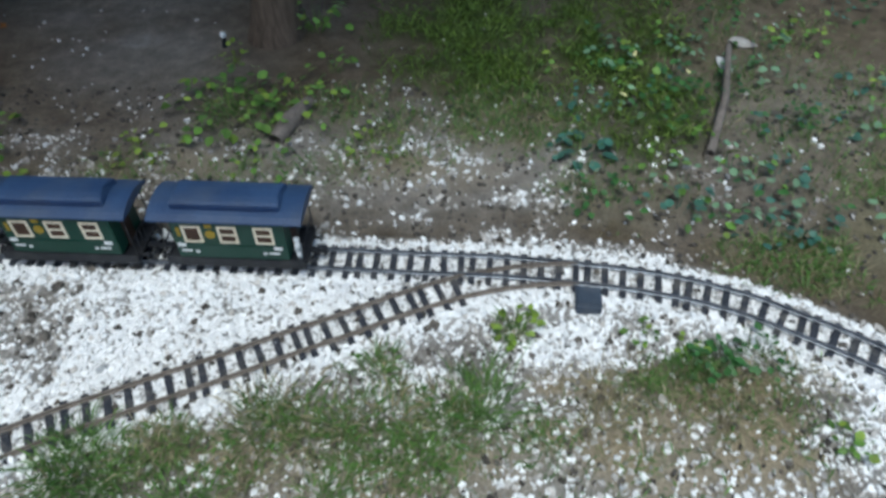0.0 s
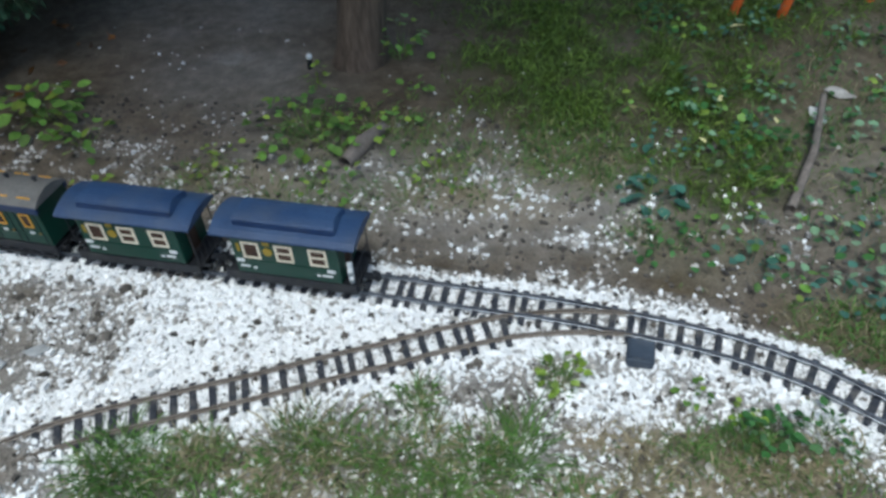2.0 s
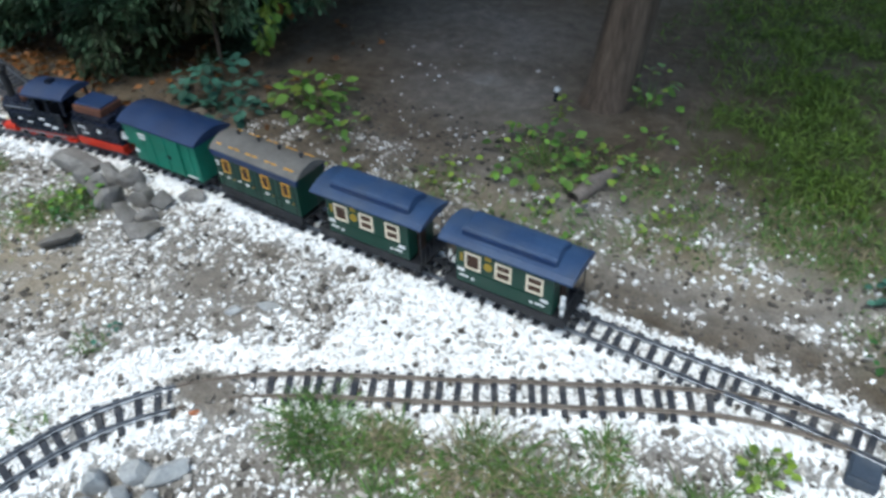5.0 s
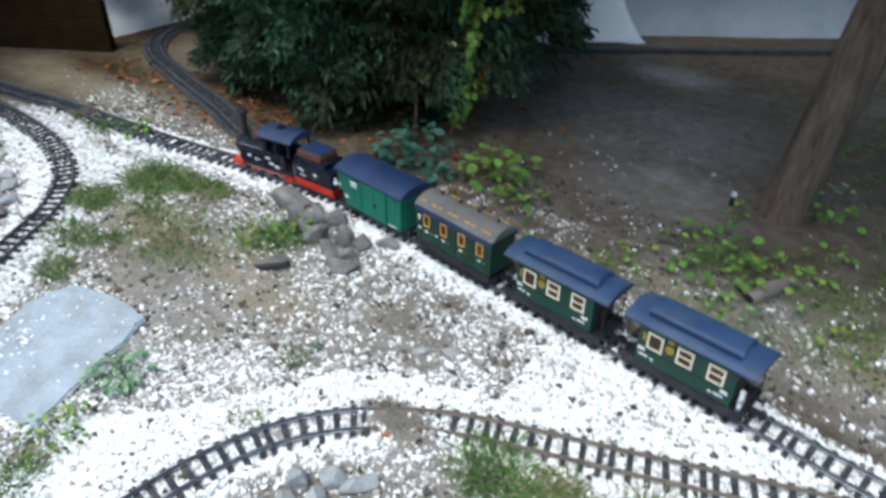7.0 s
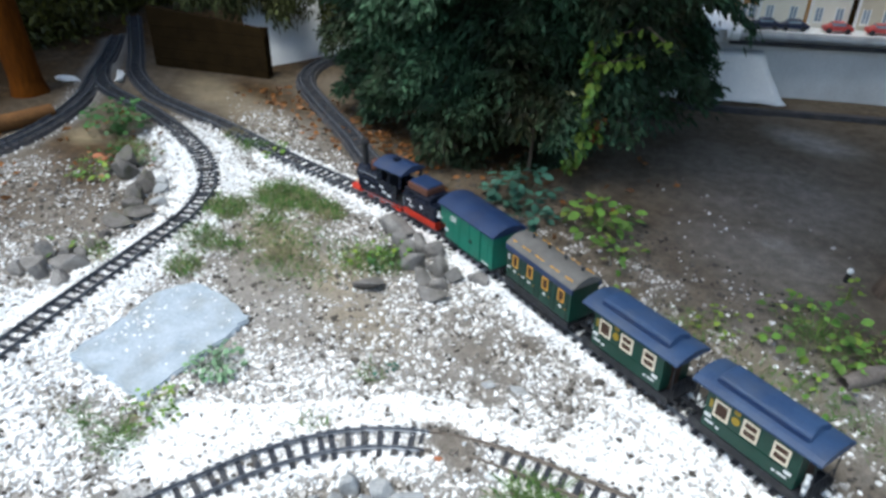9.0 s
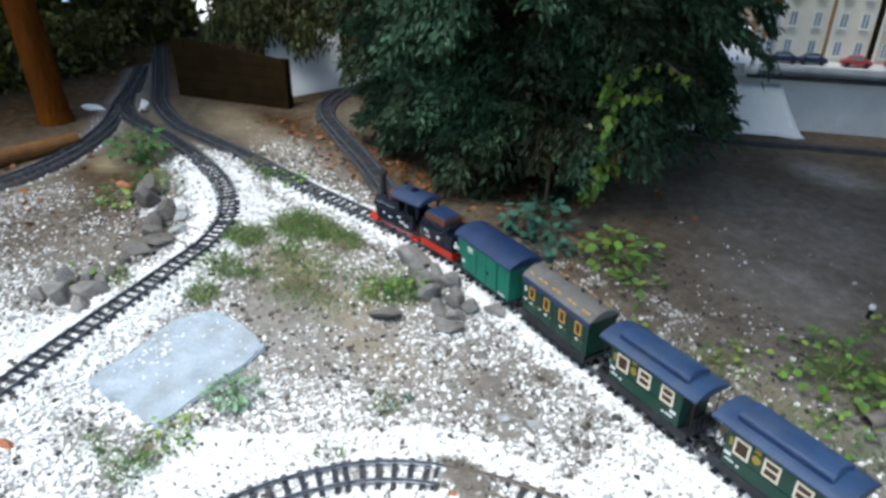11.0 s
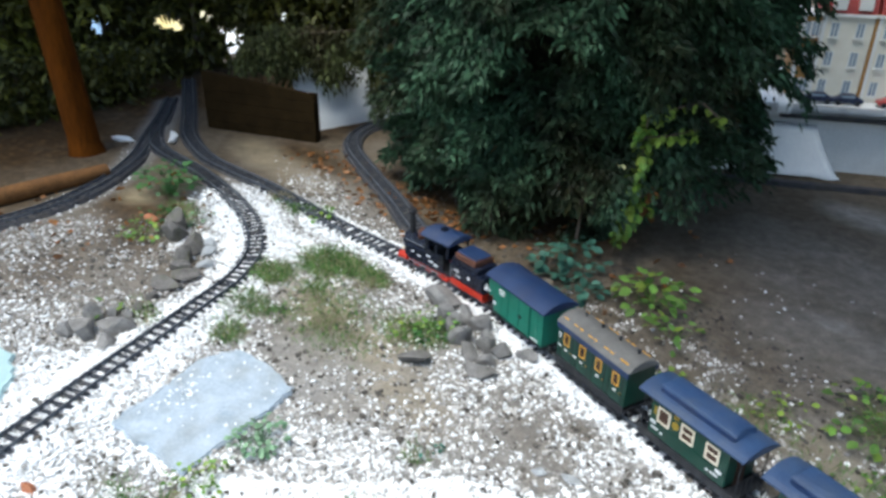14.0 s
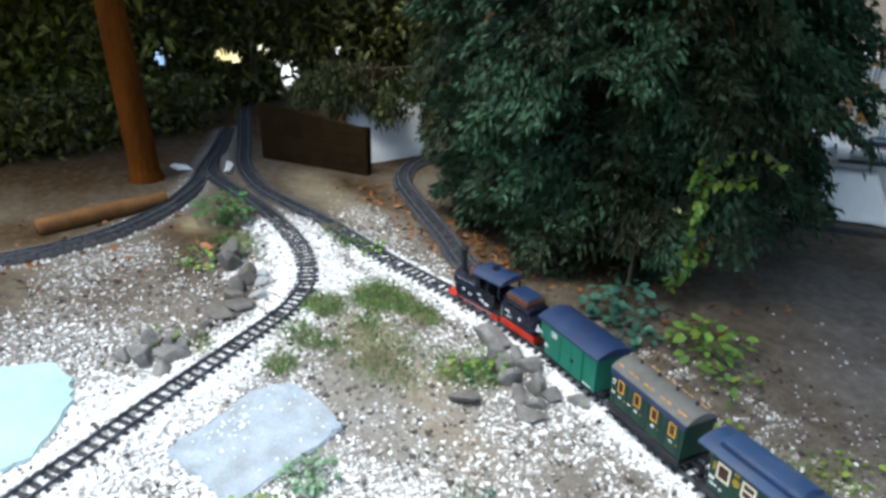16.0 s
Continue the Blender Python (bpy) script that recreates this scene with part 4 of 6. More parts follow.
def platform_coach(m, figure=False):
    v = empty("passenger_coach", m, "dark green coach with cream windows, open end platforms and raised roof", "railway coach", "train")
    h, w, b = 0.120, 0.043, 0.095
    underframe(v, h, 0.040, 0.14)
    part("body", boxed(-b, -w, 0.031, b, w, 0.121, bevel=0.0015), M_GREEN, v)
    # lower roof with drooping ends, and the raised middle
    prof = arch(w + 0.007, 0.121, 0.135, 0.004)
    roof = part("roof", prism(bmesh.new(), prof, -h - 0.008, h + 0.008), M_ROOF_BLUE, v, "blue-grey roof with a raised middle")
    bm = bmesh.new()
    top = [(-0.031, 0.122), (0.031, 0.122), (0.030, 0.1395), (0.026, 0.1440), (0.014, 0.1475), (0.0, 0.1485), (-0.014, 0.1475), (-0.026, 0.1440), (-0.030, 0.1395)]
    prism(bm, top, -0.091, 0.091)
    for vert in bm.verts:
        if vert.co.z > 0.146:
            vert.co.x *= 0.94
    bmesh.ops.bevel(bm, geom=bm.edges[:], offset=0.0012, segments=2, affect="EDGES")
    part("raised_roof", bm, M_ROOF_BLUE, roof)
    for sy in (-1, 1):
        part("clerestory_strip", boxed(-0.088, sy * 0.0306 - 0.0012, 0.1295, 0.088, sy * 0.0306 + 0.0012, 0.1390), M_ROOF_DARK, roof, "dark strip along the raised roof")
    for sx in (-1, 1):
        end = part("end_platform", boxed(min(sx * b, sx * h), -w + 0.004, 0.016, max(sx * b, sx * h), w - 0.004, 0.0215), M_UNDER, v)
        bm = bmesh.new()
        for y in np.linspace(-w + 0.006, w - 0.006, 6):
            part("baluster", tubed((sx * (h - 0.002), y, 0.02), (sx * (h - 0.002), y, 0.058), 0.0010, n=6), M_UNDER, end)
        tube(bm, (sx * (h - 0.002), -w + 0.005, 0.058), (sx * (h - 0.002), w - 0.005, 0.058), 0.0013, n=6)
        part("railing", bm, M_UNDER, end)
        for y in (-w + 0.005, w - 0.005):
            part("roof_post", tubed((sx * (h - 0.002), y, 0.02), (sx * (h - 0.002), y, 0.122), 0.0012, n=6), M_UNDER, end)
        part("end_door", boxed(sx * b - 0.0015, -0.014, 0.024, sx * b + 0.0015, 0.014, 0.106), M_INSIDE, v)
    for sy in (-1, 1):
        y = sy * w
        part("waist_strip", boxed(-b, y - 0.0012, 0.061, b, y + 0.0012, 0.063), M_GREEN, v)
        part("sill_beam", boxed(-h, y - 0.002, 0.012, h, y + 0.002, 0.0308), M_UNDER, v)
        for k in range(3):
            x = -0.060 + k * 0.060
            win = part("window", boxed(x - 0.012, y - 0.0008, 0.073, x + 0.012, y + 0.0008, 0.102), M_INSIDE, v, "dark pane")
            bm = bmesh.new()
            for a, c0, c, d in ((-0.0160, 0.069, -0.012, 0.106), (0.012, 0.069, 0.0160, 0.106), (-0.012, 0.102, 0.012, 0.106), (-0.012, 0.069, 0.012, 0.073)):
                box(bm, x + a, y - 0.0022, c0, x + c, y + 0.0022, d)
            if k:
                box(bm, x - 0.012, y - 0.0018, 0.086, x + 0.012, y + 0.0018, 0.0895)
            part("window_frame", bm, M_FRAME_CREAM, win, "cream window frame")
        part("crest", tubed((-0.030, y - 0.0018, 0.087), (-0.030, y + 0.0018, 0.087), 0.0085, n=18), M_GILT, v, "gilt oval crest")
        part("crest", boxed(-0.086, y - 0.0015, 0.082, -0.080, y + 0.0015, 0.100), M_GILT, v, "gilt corner ornament")
        part("crest", boxed(-0.036, y - 0.0015, 0.102, -0.024, y + 0.0015, 0.110), M_GILT, v, "gilt name strip")
        bars(v, y + sy * 0.0018, [(-0.084, 0.062, 0.014, 0.007), (-0.078, 0.049, 0.018, 0.004), (-0.060, 0.047, 0.006, 0.005), (0.080, 0.060, 0.014, 0.007), (0.072, 0.048, 0.018, 0.004), (0.056, 0.047, 0.006, 0.004)])
    if figure:
        bm = bmesh.new()
        tube(bm, (h - 0.012, -0.030, 0.0215), (h - 0.012, -0.030, 0.046), 0.004, 0.005, n=10)
        tube(bm, (h - 0.012, -0.030, 0.046), (h - 0.012, -0.030, 0.064), 0.0065, 0.004, n=10)
        bmesh.ops.create_icosphere(bm, subdivisions=2, radius=0.0055, matrix=Matrix.Translation((h - 0.012, -0.030, 0.0685)))
        ob = part("figurine", bm, M_WHITE, smooth=True)
        ob.matrix_basis = m
        tagged(ob, "small white toy figure standing on the coach platform", "figurine")
    return v


def locomotive(m):
    v = empty("steam_locomotive", m, "black toy steam locomotive with red frame and tall chimney", "locomotive", "train")
    # x runs from the smokebox (negative) to the cab
    h = 0.118
    part("frame", box(boxed(-h, -0.035, 0.018, h, 0.035, 0.028, bevel=0.001), -h + 0.02, -0.026, 0.010, h - 0.01, 0.026, 0.018), M_RED, v, "red running frame")
    part("footplate", boxed(-h, -0.043, 0.0285, h, 0.043, 0.0325, bevel=0.0008), M_BLACK, v)
    bm = tubed((-h + 0.008, 0, 0.066), (0.012, 0, 0.066), 0.0255, n=28)
    tube(bm, (-h + 0.004, 0, 0.066), (-h + 0.05, 0, 0.066), 0.0275, n=28)
    tube(bm, (-h, 0, 0.066), (-h + 0.005, 0, 0.066), 0.019, 0.024, n=24)
    part("boiler", bm, M_BLACK, v)
    for x in (-0.060, -0.030):
        part("boiler_band", tubed((x, 0, 0.066), (x + 0.003, 0, 0.066), 0.0264, n=28), M_SOOT, v)
    bm = tubed((-h + 0.020, 0, 0.088), (-h + 0.020, 0, 0.150), 0.0095, 0.0085, n=18)
    tube(bm, (-h + 0.020, 0, 0.150), (-h + 0.020, 0, 0.164), 0.0085, 0.0150, n=18)
    tube(bm, (-h + 0.020, 0, 0.164), (-h + 0.020, 0, 0.172), 0.0150, 0.0115, n=18)
    part("chimney", bm, M_SOOT, v, "tall flared black chimney")
    for x, r, top in ((-0.052, 0.0145, 0.108), (-0.020, 0.0085, 0.100)):
        bm = tubed((x, 0, 0.085), (x, 0, top), r, n=18)
        bmesh.ops.create_icosphere(bm, subdivisions=2, radius=r, matrix=Matrix.Translation((x, 0, top)))
        part("dome", bm, M_SOOT if r < 0.012 else M_COAL, v, smooth=True)
    bm = tubed((-0.008, -0.014, 0.085), (-0.008, -0.014, 0.132), 0.0022, n=8)
    tube(bm, (-0.008, 0.014, 0.085), (-0.008, 0.014, 0.128), 0.0022, n=8)
    part("whistle", bm, M_BRASS, v)
    # side tanks, cab, roof
    for sy in (-1, 1):
        part("side_tank", boxed(-0.088, sy * 0.034 - 0.009, 0.0325, 0.002, sy * 0.034 + 0.009, 0.071, bevel=0.002), M_BLACK, v)
        part("handrail", tubed((-h + 0.02, sy * 0.029, 0.078), (0.002, sy * 0.029, 0.078), 0.0011, n=8), M_PIPE, v)
        bars(v, sy * 0.0442, [(0.020, 0.066, 0.016, 0.005), (0.032, 0.052, 0.018, 0.006), (0.052, 0.046, 0.016, 0.008)])
        bars(v, sy * 0.0434, [(-0.050, 0.058, 0.010, 0.006), (-0.022, 0.052, 0.016, 0.004)])
    for sy in (-1, 1):
        bm = bmesh.new()
        box(bm, 0.002, sy * 0.0425 - 0.0015, 0.0325, 0.082, sy * 0.0425 + 0.0015, 0.086)
        for x, wide in ((0.002, 0.018), (0.048, 0.008), (0.096, 0.007)):
            box(bm, x, sy * 0.0425 - 0.0015, 0.084, x + wide, sy * 0.0425 + 0.0015, 0.131)
        box(bm, 0.018, sy * 0.0425 - 0.0015, 0.122, 0.103, sy * 0.0425 + 0.0015, 0.131)
        part("cab_side", bm, M_BLACK, v)
    part("cab_front", boxed(0.002, -0.0408, 0.0325, 0.006, 0.0408, 0.133), M_BLACK, v)
    part("cab_floor", boxed(0.006, -0.041, 0.0325, 0.108, 0.041, 0.038), M_SOOT, v)
    part("firebox", boxed(0.006, -0.024, 0.038, 0.026, 0.024, 0.092, bevel=0.004), M_SOOT, v)
    for sy in (-1, 1):
        part("cab_step", boxed(0.080, sy * 0.042 - 0.004, 0.012, 0.104, sy * 0.042 + 0.004, 0.016), M_RED, v)
        part("cab_window", tubed((0.0005, sy * 0.028, 0.108), (0.0025, sy * 0.028, 0.108), 0.010, n=16), M_PANE, v)
    roof = part("cab_roof", prism(bmesh.new(), arch(0.049, 0.131, 0.146, 0.004), -0.010, 0.112), M_ROOF_DARK, v, "long dark cab roof")
    part("roof_hatch", boxed(0.036, -0.010, 0.144, 0.052, 0.010, 0.153, bevel=0.001), M_BLACK, roof)
    # wheels, rods, cylinders
    for sy in (-1, 1):
        for x in (-0.052, 0.0, 0.052):
            wheel(v, x, sy * 0.0235, 0.0195, M_RED)
        part("rod", boxed(-0.060, sy * 0.031 - 0.0015, 0.0125, 0.060, sy * 0.031 + 0.0015, 0.0165), M_PIPE, v, "steel coupling rod")
        part("rod", boxed(-0.085, sy * 0.034 - 0.0012, 0.0165, 0.0, sy * 0.034 + 0.0012, 0.0195), M_PIPE, v, "steel main rod")
        part("cylinder", tubed((-0.110, sy * 0.036, 0.026), (-0.078, sy * 0.036, 0.026), 0.0125, n=16), M_RED, v)
        part("buffer", tube(tubed((-h - 0.012, sy * 0.026, 0.022), (-h, sy * 0.026, 0.022), 0.0035, n=10), (-h - 0.015, sy * 0.026, 0.022), (-h - 0.012, sy * 0.026, 0.022), 0.0075, n=14), M_UNDER, v)
        part("lantern", tube(tubed((-h + 0.006, sy * 0.026, 0.0325), (-h + 0.006, sy * 0.026, 0.044), 0.005, n=12), (-h, sy * 0.026, 0.039), (-h + 0.004, sy * 0.026, 0.039), 0.0045, n=12), M_FRAME_CREAM, v)
    part("buffer_beam", boxed(-h - 0.003, -0.042, 0.014, -h + 0.001, 0.042, 0.032), M_RED, v)
    couple(v, -h, -1)
    return v


def tender(m):
    v = empty("locomotive_tender", m, "black tender with brown coal load on a red frame", "tender", "train")
    h, w = 0.074, 0.042
    part("frame", box(boxed(-h, -w + 0.004, 0.010, h, w - 0.004, 0.032, bevel=0.001), -h + 0.006, -w - 0.001, 0.017, h, w + 0.001, 0.034, bevel=0.001), M_RED, v, "bright red frame")
    bm = boxed(-h, -w, 0.0342, h, w, 0.082, bevel=0.004)
    part("tank", bm, M_BLACK, v)
    part("tank_top", boxed(-h + 0.004, -w + 0.006, 0.082, h - 0.030, w - 0.006, 0.098, bevel=0.003), M_BLACK, v)
    bm = bmesh.new()
    box(bm, -h + 0.014, -0.034, 0.096, h - 0.046, 0.034, 0.116, bevel=0.004)
    part("coal", bm, M_COAL, v, "brown-edged coal load")
    part("coal_cover", boxed(-h + 0.017, -0.028, 0.114, h - 0.049, 0.031, 0.121, bevel=0.003), M_ROOF_DARK, v)
    for sy in (-1, 1):
        for x in (-0.040, 0.0, 0.040):
            wheel(v, x, sy * 0.0235, 0.0145, M_RED)
        part("handrail", tubed((-h + 0.01, sy * (w + 0.003), 0.07), (-h + 0.01, sy * (w + 0.003), 0.04), 0.001, n=8), M_PIPE, v)
        bars(v, sy * (w + 0.0004), [(-0.044, 0.066, 0.020, 0.004), (-0.036, 0.062, 0.005, 0.006), (0.012, 0.062, 0.010, 0.009), (-0.035, 0.050, 0.022, 0.003)])
        part("lamp", tube(tubed((h, sy * 0.03, 0.056), (h + 0.009, sy * 0.03, 0.056), 0.006, n=12), (h + 0.002, sy * 0.03, 0.060), (h + 0.002, sy * 0.03, 0.070), 0.003, n=8), M_WHITE, v)
    part("tank_lid", tubed((h - 0.016, 0.0, 0.082), (h - 0.016, 0.0, 0.088), 0.012, n=16), M_BLACK, v)
    couple(v, h, 1)
    return v


arc_of = lambda x: ARC * int(np.argmin(np.abs(MAIN[:, 0] - x)))
TAIL = arc_of(-0.80) + 0.056  # the rear end of the compartment coach
locomotive(on_main(TAIL + 0.235 + 0.05 + 0.236 + 0.036 + 0.148 - 0.004 + 0.118, 0.236, 0.10))
tender(on_main(TAIL + 0.235 + 0.05 + 0.236 + 0.036 + 0.074, 0.148, 0.08))
goods_van(on_main(TAIL + 0.235 + 0.05 + 0.118, 0.236, 0.13))
compartment_coach(on_main(TAIL + 0.1175, 0.235, 0.13))
platform_coach(on_main(TAIL - 0.171, 0.254, 0.14))
platform_coach(on_main(TAIL - 0.171 - 0.292, 0.254, 0.14), True)

# ---- stones and slabs ----
def rock(x, y, rx, ry, rz, turn, seed, mat, label, group="", sink=0.25):
    bm = bmesh.new()
    bmesh.ops.create_icosphere(bm, subdivisions=3, radius=1.0)
    r = random.Random(seed)
    off = Vector((r.uniform(0, 50), r.uniform(0, 50), r.uniform(0, 50)))
    flats = [(Vector((r.uniform(-1, 1), r.uniform(-1, 1), r.uniform(-0.5, 1))).normalized(), r.uniform(0.45, 0.74)) for _ in range(14)]
    for v in bm.verts:
        d = v.co.copy()
        for f, c in flats:
            q = d.dot(f) - c
            if q > 0:
                d -= f * q * 0.93
        d *= 1.12 + 0.10 * noise.noise(d * 1.6 + off) + 0.06 * noise.noise(d * 5 + off)
        v.co = Vector((d.x * rx, d.y * ry, d.z * rz))
    ob = part("rock", bm, mat)
    z = float(ground_height(np.array([x]), np.array([y]))[0])
    ob.matrix_basis = Matrix.Translation((x, y, z + rz * (0.8 - sink))) @ Matrix.Rotation(turn, 4, "Z") @ Matrix.Rotation(r.uniform(-0.35, 0.35), 4, "X") @ Matrix.Rotation(r.uniform(-0.35, 0.35), 4, "Y")
    return tagged(ob, label, "rock", group)


ROCKS = [(-1.498, 0.851, 0.066, 0.046, 0.034, 0.5), (-1.443, 0.811, 0.034, 0.028, 0.034, 0.7), (-1.329, 0.641, 0.075, 0.05, 0.014, 0.3), (-1.348, 0.859, 0.044, 0.028, 0.032, 0.5), (-1.333, 0.781, 0.036, 0.032, 0.036, 1.3), (-1.268, 0.817, 0.034, 0.028, 0.032, 0.7), (-1.403, 0.856, 0.036, 0.026, 0.026, 0.2),
         (-1.388, 0.796, 0.028, 0.034, 0.036, 1.1), (-1.298, 0.846, 0.026, 0.024, 0.028, 0.4), (-1.22, 0.837, 0.032, 0.03, 0.036, 0.9), (-1.188, 0.746, 0.048, 0.032, 0.024, 0.2), (-1.163, 0.883, 0.036, 0.024, 0.022, 0.3), (-1.268, 0.766, 0.034, 0.026, 0.028, 0.0), (-1.218, 0.786, 0.026, 0.022, 0.022, 0.8)]
for i, r in enumerate(ROCKS):
    rock(*r, 30 + i, M_ROCK, "rounded grey-brown rock in the heap beside the main line", "rock heap beside the main line")
for i, r in enumerate([(-1.87, -0.045, 0.045, 0.036, 0.034, 0.4), (-1.855, 0.035, 0.05, 0.036, 0.034, 0.9), (-1.80, -0.005, 0.034, 0.030, 0.024, 0.2), (-1.955, -0.02, 0.034, 0.03, 0.03, 1.2), (-1.905, 0.065, 0.026, 0.024, 0.024, 0.5), (-1.91, -0.09, 0.03, 0.028, 0.026, 0.1), (-1.945, 0.04, 0.026, 0.024, 0.026, 0.7)]):
    rock(*r, 50 + i, M_ROCK, "grey-pink rock beside the return loop", "rocks beside the loop")
for i, r in enumerate([(-2.43, 0.325, 0.05, 0.045, 0.075, 0.2), (-2.36, 0.30, 0.045, 0.04, 0.075, 0.8), (-2.18, 0.285, 0.045, 0.035, 0.05, 0.3), (-2.225, 0.325, 0.045, 0.04, 0.045, 0.9), (-2.29, 0.345, 0.035, 0.03, 0.04, 0.1), (-2.03, 0.205, 0.06, 0.04, 0.026, 0.8), (-2.065, 0.255, 0.06, 0.04, 0.03, 0.2), (-2.12, 0.265, 0.04, 0.032, 0.04, 1.1), (-1.985, 0.145, 0.026, 0.02, 0.02, 0.4), (-1.95, 0.10, 0.024, 0.02, 0.02, 0.0)]):
    rock(r[0], r[1], r[2], r[3], r[4] * 0.7, r[5], 70 + i, M_ROCK_DARK, "dark stone of the low rockery inside the loop", "rockery inside the loop")
for i, r in enumerate([(-0.775, 0.285, 0.026, 0.022, 0.022, 0.3), (-0.735, 0.325, 0.03, 0.022, 0.024, 0.8), (-0.755, 0.245, 0.026, 0.026, 0.02, 0.1), (-0.715, 0.275, 0.026, 0.03, 0.024, 0.4), (-0.69, 0.345, 0.036, 0.02, 0.022, 0.9), (-0.675, 0.295, 0.022, 0.022, 0.02, 0.2), (-0.72, 0.22, 0.024, 0.022, 0.018, 0.0), (-0.66, 0.25, 0.02, 0.024, 0.018, 0.6), (-0.78, 0.215, 0.02, 0.02, 0.016, 0.7)]):
    rock(*r, 90 + i, M_STONE, "pale blue-grey cobble in the small pile inside the curve", "cobble pile")
for i, r in enumerate([(-0.80, 0.70, 0.03, 0.016, 0.008, 0.2), (-0.85, 0.66, 0.02, 0.014, 0.008, 0.9), (-0.57, 0.68, 0.014, 0.012, 0.008, 0.2), (-1.08, 0.465, 0.012, 0.012, 0.01, 0.2), (-1.19, 0.43, 0.010, 0.010, 0.01, 0.6), (-0.71, 0.85, 0.014, 0.010, 0.010, 0.1), (-0.67, 0.845, 0.010, 0.012, 0.012, 0.1), (-0.695, 0.748, 0.012, 0.014, 0.012, 0.4), (-0.72, 0.738, 0.014, 0.011, 0.011, 0.9), (-0.76, 0.655, 0.012, 0.009, 0.009, 0.3), (0.177, 0.587, 0.012, 0.009, 0.009, 0.5)]):
    rock(*r, 120 + i, M_STONE if i < 3 else M_GRIT, "small flat grey stone lying in the gravel" if i < 3 else "small dark stone lying in the gravel", sink=0.5)
for i, r in enumerate([(-2.19, 0.365, 0.032, 0.024, 0.020, 0.3), (-2.11, 0.335, 0.034, 0.024, 0.018, 0.9), (-2.245, 0.385, 0.026, 0.02, 0.018, 0.1)]):
    rock(*r, 150 + i, M_STONE, "pale blue-grey stone of the low rockery inside the loop", "rockery inside the loop")
rock(-3.50, 0.562, 0.16, 0.026, 0.022, -0.21, 140, M_GRAVEL, "long flat white stone in the fork of the tracks")
rock(-3.62, 0.36, 0.07, 0.03, 0.02, 0.6, 141, M_GRAVEL, "flat white stone beside the far siding")
rock(-3.75, 0.86, 0.05, 0.03, 0.03, 0.2, 142, M_GRAVEL, "white stone beside the wooden board")
rock(-1.33, -0.22, 0.026, 0.014, 0.014, 0.5, 143, M_BRICK, "orange brick shard half sunk in gravel", sink=0.4)
rock(-0.72, 0.44, 0.010, 0.007, 0.007, 0.5, 144, M_BRICK, "orange brick crumb on the dirt beside the rails", sink=0.3)
rock(-2.58, 0.265, 0.034, 0.022, 0.016, 0.5, 145, M_BRICK, "orange brick shard under the fern", sink=0.3)


def slab(name, poly, thick, mat, label, seed):
    """A flat stone with an uneven outline and a broken edge."""
    r = random.Random(seed)
    pts = []
    for (ax, ay), (bx, by) in zip(poly, poly[1:] + poly[:1]):
        for k in range(6):
            u = k / 6
            pts.append((ax + (bx - ax) * u + r.uniform(-0.006, 0.006), ay + (by - ay) * u + r.uniform(-0.006, 0.006)))
    bm = bmesh.new()
    low = [bm.verts.new((x, y, -0.01)) for x, y in pts]
    f = bm.faces.new(low)
    if f.normal.z < 0:
        f.normal_flip()
    ex = bmesh.ops.extrude_face_region(bm, geom=[f])
    top = [v for v in ex["geom"] if isinstance(v, bmesh.types.BMVert)]
    for v in top:
        v.co.z = thick + r.uniform(-0.001, 0.001)
    bmesh.ops.recalc_face_normals(bm, faces=bm.faces)
    edges = [e for e in bm.edges if e.verts[0].co.z > 0 and e.verts[1].co.z > 0]
    bmesh.ops.bevel(bm, geom=edges, offset=0.004, segments=2, affect="EDGES")
    return tagged(part(name, bm, mat), label, "stone slab")


slab("stone_slab", [(-1.485, -0.01), (-1.50, 0.03), (-1.54, 0.10), (-1.60, 0.19), (-1.59, 0.275), (-1.49, 0.315), (-1.36, 0.335), (-1.31, 0.25), (-1.27, 0.16), (-1.21, 0.04), (-1.34, -0.01), (-1.45, -0.05)], 0.0105, M_SLAB, "flat blue-grey stone slab dusted with gravel", 1)
slab("stone_slab", [(-2.02, -0.42), (-1.97, -0.26), (-1.86, -0.215), (-1.76, -0.22), (-1.70, -0.245), (-1.62, -0.28), (-1.56, -0.31), (-1.54, -0.40), (-1.62, -0.58), (-1.9, -0.6)], 0.0095, M_SLAB_TEAL, "pale turquoise slab set in white gravel", 2)

# gravel strewn over the slab
rs = np.random.RandomState(61)
xy = np.concatenate([rs.randn(90, 2) * [0.05, 0.05] + [-1.49, 0.09], rs.randn(40, 2) * [0.04, 0.05] + [-1.30, 0.12], scatter(rs, 160, -1.60, -1.22, -0.03, 0.33)])
xy = xy[inside(xy[:, 0], xy[:, 1], [(-1.47, 0.0), (-1.58, 0.19), (-1.57, 0.26), (-1.37, 0.32), (-1.29, 0.17), (-1.23, 0.05)])]
strewn = stones("gravel", xy, 0.0016 + 0.0030 * rs.rand(len(xy)), M_GRAVEL, "white gravel strewn over the stone slab", rs)
strewn.matrix_basis = Matrix.Translation((0, 0, 0.007))

box_thing = empty("turnout_motor", pose(0.205, 0.822, 0.008, 0, 0, -4), "dark grey plastic turnout motor box beside the points", "switch motor")
part("case", boxed(-0.022, -0.018, 0.0, 0.022, 0.028, 0.020, bevel=0.003), M_BOX, box_thing)
part("lid", boxed(-0.018, -0.014, 0.0205, 0.018, 0.024, 0.0235, bevel=0.001), M_BOX, box_thing)
part("throw_rod", tubed((0, 0.028, 0.010), (0, 0.055, 0.012), 0.0018, n=8), M_PIPE, box_thing)


